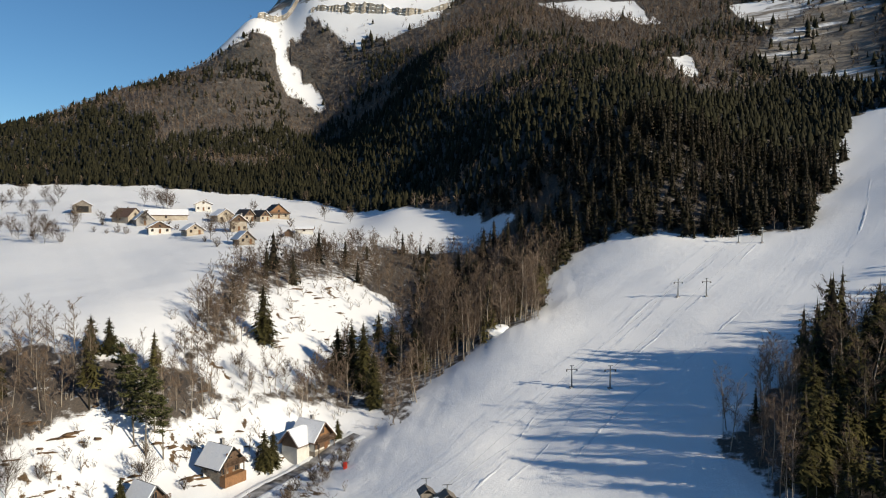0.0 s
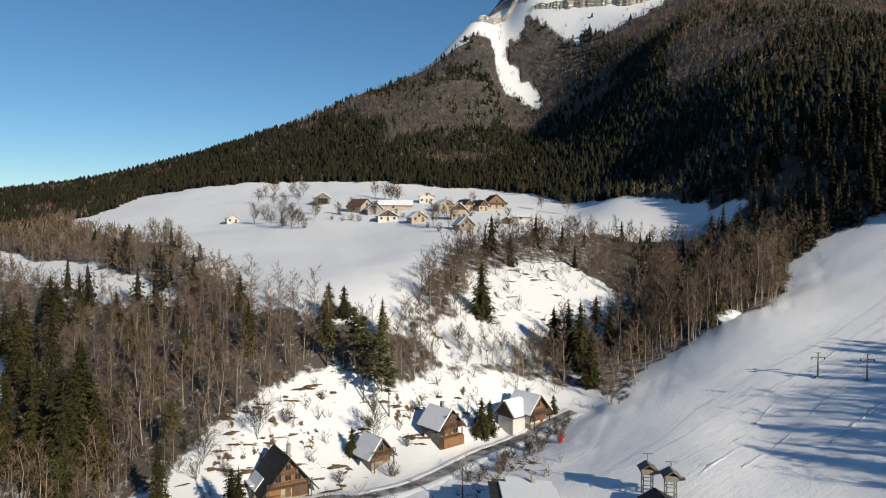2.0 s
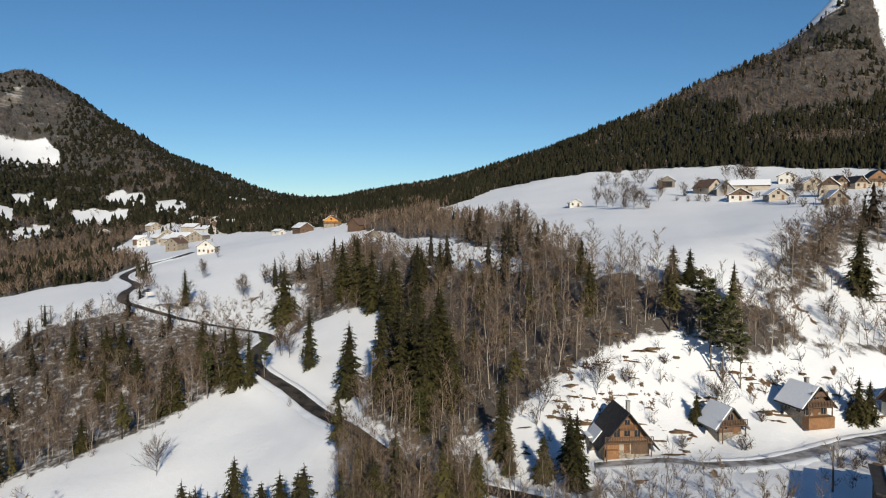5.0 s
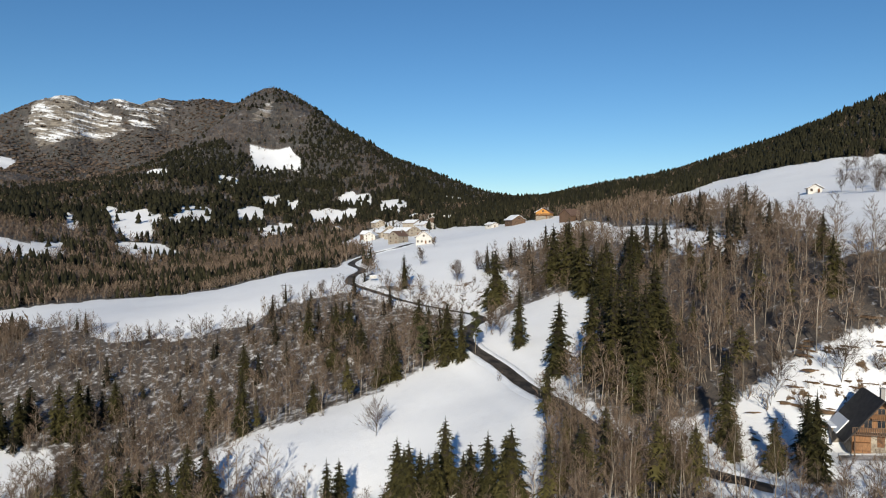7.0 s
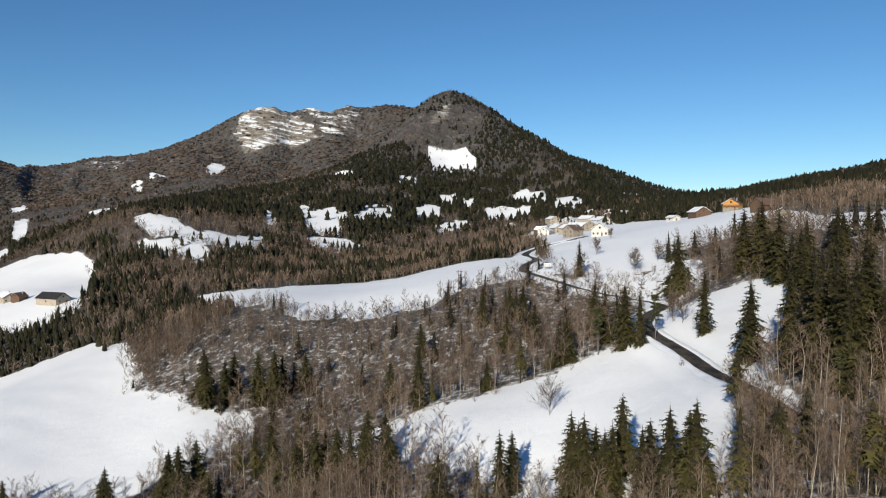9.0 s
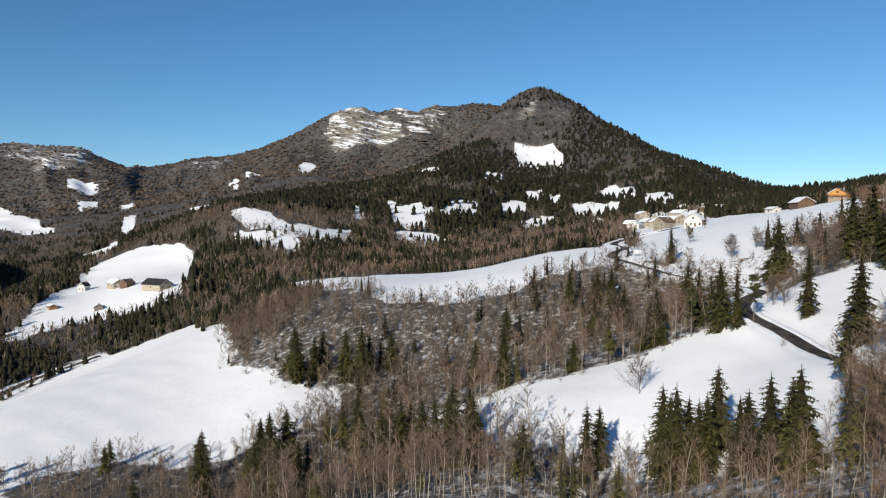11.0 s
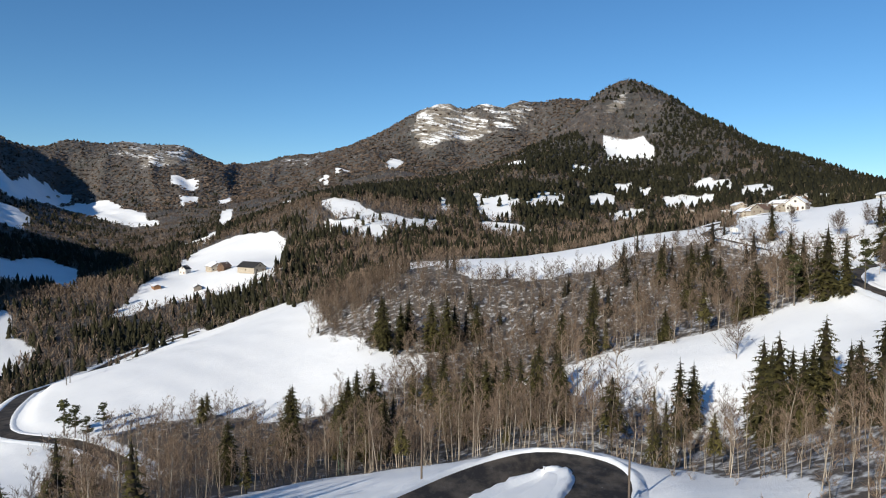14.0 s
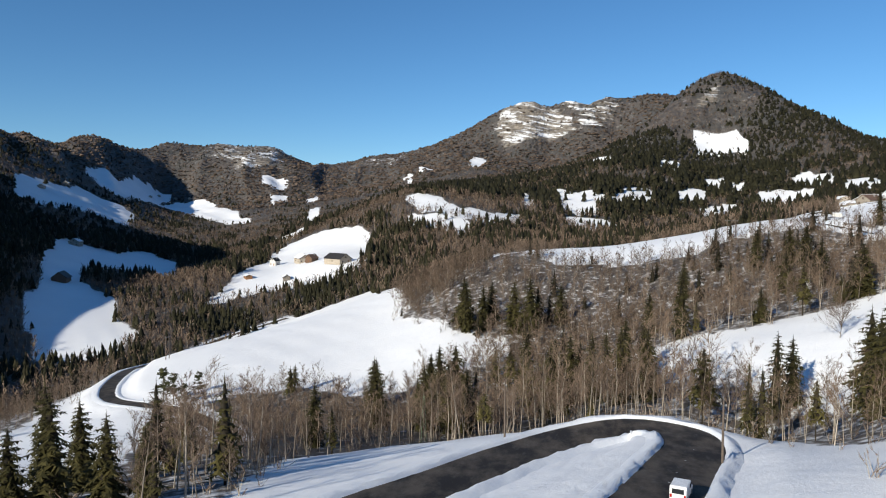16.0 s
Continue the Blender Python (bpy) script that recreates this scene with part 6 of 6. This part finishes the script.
def valley_farm():
    h = house
    h("barn", "long barn with a dark slate roof", -519, -206, 60, 11, 20, 3.6, 3.6, CREAM, None, DARK_ROOF, None, 2, chimney=False, category="barn")
    h("house", "small white house by the farm", -594, -298, -10, 6.5, 7, 4.5, 2.6, WHITE, None, DARK_ROOF, "left", 2)
    h("farmhouse", "farmhouse with snowy roofs", -567, -258, 40, 10, 18, 3.8, 3.0, CREAM, None, BROWN_ROOF, "both", 3, category="house")
    h("house", "small reddish wooden farm building", -553, -243, -20, 7, 8, 3.4, 2.8, BROWN_WOOD, None, BROWN_ROOF, "left", 1)
    h("shed", "low reddish shed by the bank", -508, -277, 40, 5, 10, 2.0, 1.0, WARM_WOOD, None, BROWN_ROOF, "both", 0, chimney=False, door=False, category="shed")
    h("shed", "grey shed below the farm", -496, -238, 30, 5, 8, 2.2, 1.6, GREY_WOOD, None, DARK_ROOF, "left", 0, chimney=False, door=False, category="shed")
    h("barn", "dark barn in the shaded meadow", -449, -398, 30, 10, 17, 3.0, 4.0, BROWN_WOOD, None, DARK_ROOF, None, 0, chimney=False, door=False, category="barn")
    h("house", "lone stone house on the far slope", -742, -642, 20, 12, 14, 5, 3.5, CREAM, None, BROWN_ROOF, "both", 2)


def lift_lodge():
    """The long low building at the foot of the piste, its roof deep in snow."""
    ob = new("lift_lodge")
    ob.matrix_world = pose(-33.5, 101.5, 48.6, 0, 0, 25)
    tagged(ob, "dark wooden lift lodge with a thick snow roof", "lodge")
    bm = bmesh.new()
    prism(bm, [(-4.6, -2.5), (4.6, -2.5), (4.6, 3.6), (-4.6, 4.6)], -7, 6)
    part("wall", bm, BROWN_WOOD, ob)
    bm = bmesh.new()
    slab(bm, 5.4, 3.6, -5.4, 4.9, -7.8, 3.4, 0.2)
    roof = part("roof", bm, DARK_ROOF, ob)
    bm = bmesh.new()
    slab(bm, 5.2, 3.64, -3.8, 4.72, -7.6, 3.2, 0.32, 0.21)
    rounded(bm, 0.1)
    part("snow_cover", bm, SNOW, roof, "deep smooth snow")
    bm = bmesh.new()
    slab(bm, 5.0, 3.4, -2.6, 4.3, 3.45, 6.6, 0.4, 0.1)
    rounded(bm, 0.1)
    part("rear_snow", bm, SNOW, roof, "snow on the lower rear roof")
    bm = bmesh.new()
    block(bm, 1.6, 2.2, 4.6, 5.2, 3.8, 5.6)
    part("chimney", bm, GREY, ob)
    for py in (-5.2, -2.6, 0.0, 2.6):
        window(ob, -4.62, py, 0.6, 1.2, 1.3, "left")


def lift_tower(x, y, mast):
    ob = new("lift_station_tower")
    ob.matrix_world = pose(x, y, spot(x, y), 0, 0, 20)
    tagged(ob, "steel lift tower carrying a small roofed cabin", "lift tower", group="lift station towers")
    for sx in (-0.7, 0.7):
        for sy in (-0.7, 0.7):
            bm = bmesh.new()
            block(bm, sx - 0.07, sx + 0.07, sy - 0.07, sy + 0.07, -0.6, 3.2)
            part("leg", bm, STEEL, ob)
    for z in (1.0, 2.2):
        bm = bmesh.new()
        for s in (-0.7, 0.7):
            block(bm, -0.7, 0.7, s - 0.04, s + 0.04, z, z + 0.08)
            block(bm, s - 0.04, s + 0.04, -0.7, 0.7, z, z + 0.08)
        part("brace", bm, STEEL, ob)
    bm = bmesh.new()
    block(bm, -0.95, 0.95, -0.95, 0.95, 3.2, 4.0)
    part("cabin", bm, GREY_WOOD, ob, "grey board cabin")
    bm = bmesh.new()
    for s in (-1, 1):
        slab(bm, 0, 4.7, s * 1.3, 3.85, -1.3, 1.3, 0.1)
    part("roof", bm, GREY_WOOD, ob)
    bm = bmesh.new()
    block(bm, -0.06, 0.06, -0.06, 0.06, 4.6, 4.6 + mast)
    block(bm, -0.8, 0.8, -0.04, 0.04, 4.5 + mast, 4.6 + mast)
    part("mast", bm, STEEL, ob)
    bm = bmesh.new()
    bmesh.ops.create_cone(bm, cap_ends=True, segments=20, radius1=0.9, radius2=0.9, depth=0.12, matrix=pose(1.2, 0, 3.4))
    part("bull_wheel", bm, STEEL, ob, "grey steel wheel")
    return ob


def lift_pylon(x, y):
    ob = new("lift_pylon")
    ob.matrix_world = pose(x, y, spot(x, y), 0, 0, 20)
    tagged(ob, "dark steel drag-lift pylon on the piste", "pylon", group="drag-lift pylons")
    bm = bmesh.new()
    bmesh.ops.create_cone(bm, cap_ends=True, segments=10, radius1=0.17, radius2=0.11, depth=5.2, matrix=pose(0, 0, 2.1))
    part("post", bm, STEEL, ob)
    bm = bmesh.new()
    block(bm, -1.3, 1.3, -0.07, 0.07, 3.7, 3.86)
    arm = part("crossarm", bm, STEEL, ob)
    bm = bmesh.new()
    block(bm, -0.5, 0.5, -0.05, 0.05, 4.55, 4.66)
    part("top_bar", bm, STEEL, ob)
    for s in (-1.15, 1.15):
        bm = bmesh.new()
        bmesh.ops.create_cone(bm, cap_ends=True, segments=12, radius1=0.2, radius2=0.2, depth=0.1, matrix=pose(s, 0, 3.55, 0, 90, 0))
        part("sheave", bm, RUBBER, arm)
    bm = bmesh.new()
    block(bm, -0.45, 0.45, -0.45, 0.45, -0.6, 0.12)
    part("footing", bm, GREY, ob, "concrete footing")
    return ob


def cable(name, label, points, sag, radius, mat):
    """A sagging line through points."""
    curve = bpy.data.curves.new(name, "CURVE")
    curve.dimensions, curve.bevel_depth, curve.bevel_resolution = "3D", radius, 1
    for a, b in zip(points, points[1:]):
        spline = curve.splines.new("POLY")
        spline.points.add(11)
        for i, p in enumerate(spline.points):
            f = i / 11
            q = Vector(a).lerp(Vector(b), f)
            p.co = (q.x, q.y, q.z - sag * 4 * f * (1 - f), 1)
    curve.materials.append(mat)
    return tagged(new(name, curve), label, "cable")


def utility_pole(x, y, height, label):
    ob = new("utility_pole")
    ob.matrix_world = pose(x, y, spot(x, y), 0, 0, 30)
    tagged(ob, label, "utility pole", group="utility poles by the road")
    bm = bmesh.new()
    bmesh.ops.create_cone(bm, cap_ends=True, segments=10, radius1=0.15, radius2=0.10, depth=height + 1, matrix=pose(0, 0, height / 2 - 0.5))
    part("post", bm, POLE_WOOD, ob)
    bm = bmesh.new()
    block(bm, -0.5, 0.5, -0.05, 0.05, height - 0.6, height - 0.48)
    arm = part("crossarm", bm, STEEL, ob)
    for s in (-0.4, 0.0, 0.4):
        bm = bmesh.new()
        bmesh.ops.create_cone(bm, cap_ends=True, segments=8, radius1=0.05, radius2=0.03, depth=0.18, matrix=pose(s, 0, height - 0.4))
        part("insulator", bm, WHITE, arm)


def lattice_tower(x, y):
    ob = new("lattice_tower")
    ob.matrix_world = pose(x, y, spot(x, y), 0, 0, 15)
    tagged(ob, "pale green steel lattice tower with two arms", "lattice tower")
    h = 9.0
    shape = Shape()
    for s in (-1, 1):
        for u in (-1, 1):
            shape.add(*stick((s * 0.55, u * 0.55, -0.5), (s * 0.16, u * 0.16, h), 0.045, 0.035, 4))
    ob_legs = new("leg_frame", mesh_of("leg_frame", *shape.done(), [GREEN_STEEL]))
    ob_legs.parent = ob
    shape = Shape()
    for i in range(9):
        z0, z1 = i * 1.0, i * 1.0 + 1.0
        a, b = 0.55 - 0.043 * z0, 0.55 - 0.043 * z1
        for p, q in (((-a, -a), (b, -b)), ((a, -a), (b, b)), ((a, a), (-b, b)), ((-a, a), (-b, -b))):
            shape.add(*stick((*p, z0), (*q, z1), 0.025, 0.025, 3))
    lattice = new("lattice", mesh_of("lattice", *shape.done(), [GREEN_STEEL]))
    lattice.parent = ob
    for s in (-1, 1):
        shape = Shape()
        shape.add(*stick((0, 0, h - 0.8), (s * 1.9, 0, h + 0.1), 0.05, 0.03, 4))
        shape.add(*stick((0, 0, h), (s * 1.9, 0, h + 0.1), 0.04, 0.03, 4))
        arm = new("arm", mesh_of("arm", *shape.done(), [GREEN_STEEL]))
        arm.parent = ob


def twin_poles(x, y, height, gap, turn, label):
    ob = new("twin_pole")
    ob.matrix_world = pose(x, y, spot(x, y), 0, 0, turn)
    tagged(ob, label, "power pole", group="twin power poles")
    for s in (-1, 1):
        bm = bmesh.new()
        bmesh.ops.create_cone(bm, cap_ends=True, segments=8, radius1=0.16, radius2=0.11, depth=height + 1.5, matrix=pose(s * gap / 2, 0, height / 2 - 0.75))
        part("post", bm, POLE_WOOD, ob)
    bm = bmesh.new()
    block(bm, -gap / 2 - 1.0, gap / 2 + 1.0, -0.07, 0.07, height - 0.7, height - 0.55)
    part("crossarm", bm, STEEL, ob)


def van(x, y, turn):
    ob = new("van")
    ob.matrix_world = pose(x, y, spot(x, y) + 0.17, 0, 0, turn)
    ob.scale = (0.8, 0.8, 0.8)
    tagged(ob, "small white van driving on the hairpin road", "van")
    bm = bmesh.new()
    prism(bm, [(-2.1, 0.3), (2.1, 0.3), (2.15, 0.95), (1.35, 1.1), (0.75, 1.85), (-1.9, 1.9), (-2.15, 1.6)], -0.88, 0.88)
    rounded(bm, 0.09)
    body = part("body", bm, CAR_WHITE, ob)
    bm = bmesh.new()
    v = [bm.verts.new(p) for p in ((1.36, -0.75, 1.16), (1.36, 0.75, 1.16), (0.84, 0.7, 1.8), (0.84, -0.7, 1.8))]
    bm.faces.new(v)
    bmesh.ops.solidify(bm, geom=list(bm.faces), thickness=-0.03)
    part("windscreen", bm, GLASS, body)
    bm = bmesh.new()
    block(bm, -2.19, -2.13, -0.62, 0.62, 1.15, 1.65)
    part("rear_window", bm, GLASS, body)
    for s in (-1, 1):
        bm = bmesh.new()
        block(bm, 0.1, 0.95, s * 0.885 - 0.012, s * 0.885 + 0.012, 1.15, 1.62)
        part("side_window", bm, GLASS, body)
        bm = bmesh.new()
        block(bm, -2.2, -2.12, s * 0.72 - 0.1, s * 0.72 + 0.1, 0.7, 1.05)
        part("tail_lamp", bm, LAMP_RED, body)
        bm = bmesh.new()
        block(bm, 2.1, 2.19, s * 0.62 - 0.16, s * 0.62 + 0.16, 0.62, 0.82)
        part("headlamp", bm, GLASS, body)
        for wx in (-1.35, 1.35):
            bm = bmesh.new()
            bmesh.ops.create_cone(bm, cap_ends=True, segments=18, radius1=0.33, radius2=0.33, depth=0.2, matrix=pose(wx, s * 0.8, 0.33, 90, 0, 0))
            wheel = part("wheel", bm, RUBBER, ob)
            bm = bmesh.new()
            bmesh.ops.create_cone(bm, cap_ends=True, segments=12, radius1=0.19, radius2=0.19, depth=0.02, matrix=pose(wx, s * 0.91, 0.33, 90, 0, 0))
            part("rim", bm, STEEL, wheel)


def small_things():
    # padded red post by the piste
    ob = new("padded_post")
    x, y = -36.5, 133.0
    ob.matrix_world = pose(x, y, spot(x, y))
    tagged(ob, "red padded post beside the piste", "post")
    bm = bmesh.new()
    block(bm, -0.35, 0.35, -0.25, 0.25, -0.3, 1.3)
    rounded(bm, 0.08)
    part("padding", bm, RED, ob)
    bm = bmesh.new()
    block(bm, -0.05, 0.05, -0.05, 0.05, 1.2, 2.2)
    part("stake", bm, POLE_WOOD, ob)
    # roadside board with a cap of snow
    ob = new("road_sign")
    x, y = -291.0, 82.0
    ob.matrix_world = pose(x, y, spot(x, y), 0, 0, -100)
    tagged(ob, "pale roadside board capped with snow", "sign")
    for s in (-0.9, 0.9):
        bm = bmesh.new()
        block(bm, s - 0.06, s + 0.06, -0.06, 0.06, -0.5, 2.4)
        part("post", bm, STEEL, ob)
    bm = bmesh.new()
    block(bm, -1.4, 1.4, -0.1, -0.06, 1.2, 2.4)
    part("panel", bm, WHITE, ob)
    bm = bmesh.new()
    block(bm, -1.5, 1.5, -0.25, 0.2, 2.4, 2.65)
    rounded(bm, 0.08)
    part("snow_cap", bm, SNOW, ob)
    # heap of piste snow at the wood's edge
    bm = bmesh.new()
    bmesh.ops.create_icosphere(bm, subdivisions=4, radius=1.0)
    for v in bm.verts:
        v.co *= 1 + 0.16 * noise.noise(v.co * 2.0) + 0.06 * noise.noise(v.co * 6.0)
        v.co = Vector((v.co.x * 4.6, v.co.y * 2.6, v.co.z * (1.7 if v.co.x < 0.3 else 1.2)))
    mesh = bpy.data.meshes.new("snow_heap")
    bm.to_mesh(mesh)
    bm.free()
    mesh.polygons.foreach_set("use_smooth", np.ones(len(mesh.polygons), bool))
    mesh.materials.append(SNOW)
    heap = tagged(new("snow_heap", mesh), "heap of pushed snow at the piste edge", "snow heap")
    heap.matrix_world = pose(-8.5, 185.5, spot(-8.5, 185.5) - 0.3, 0, 0, 35)


chalets()
hamlet()
west_village()
valley_farm()
lift_lodge()
tower = lift_tower(-16.8, 109.4, 1.6)
lift_tower(-13.2, 107.6, 1.3)
house("engine_house", "dark low engine house between the lift towers", -14.0, 104.5, -60, 3.6, 5.0, 1.6, 1.0, BROWN_WOOD, None, DARK_ROOF, None, 0, chimney=False, door=False, category="hut")
PYLONS = [(8.0, 149.5), (15.5, 145.5), (37.0, 188.5), (43.5, 186.0), (62, 226), (68, 223)]
for place in PYLONS:
    lift_pylon(*place)
for row in (0, 1):
    line = [(-15.0, 108.5, spot(-15, 108.5) + 4.0)] + [(x, y, spot(x, y) + 3.75) for x, y in PYLONS[row::2]]
    cable("lift_cable", "thin steel drag-lift cable above the piste", line, 0.5, 0.015, STEEL)
utility_pole(-99.0, -10.4, 7.6, "slim wooden utility pole beside the hairpin road")
utility_pole(-87.6, 15.2, 7.0, "weathered wooden pole on the outside of the bend")
utility_pole(-45.0, 104.5, 6.5, "dark wooden pole in the shaded yard")
lattice_tower(-137.7, -32.1)
twin_poles(-225.0, -150.3, 8.5, 2.6, 10, "twin wooden power poles joined by a crossarm")
twin_poles(-291.0, 46.0, 7.0, 3.0, 60, "slim twin power poles on the snowy plateau")
van(-70.3, 9.4, 166)
small_things()
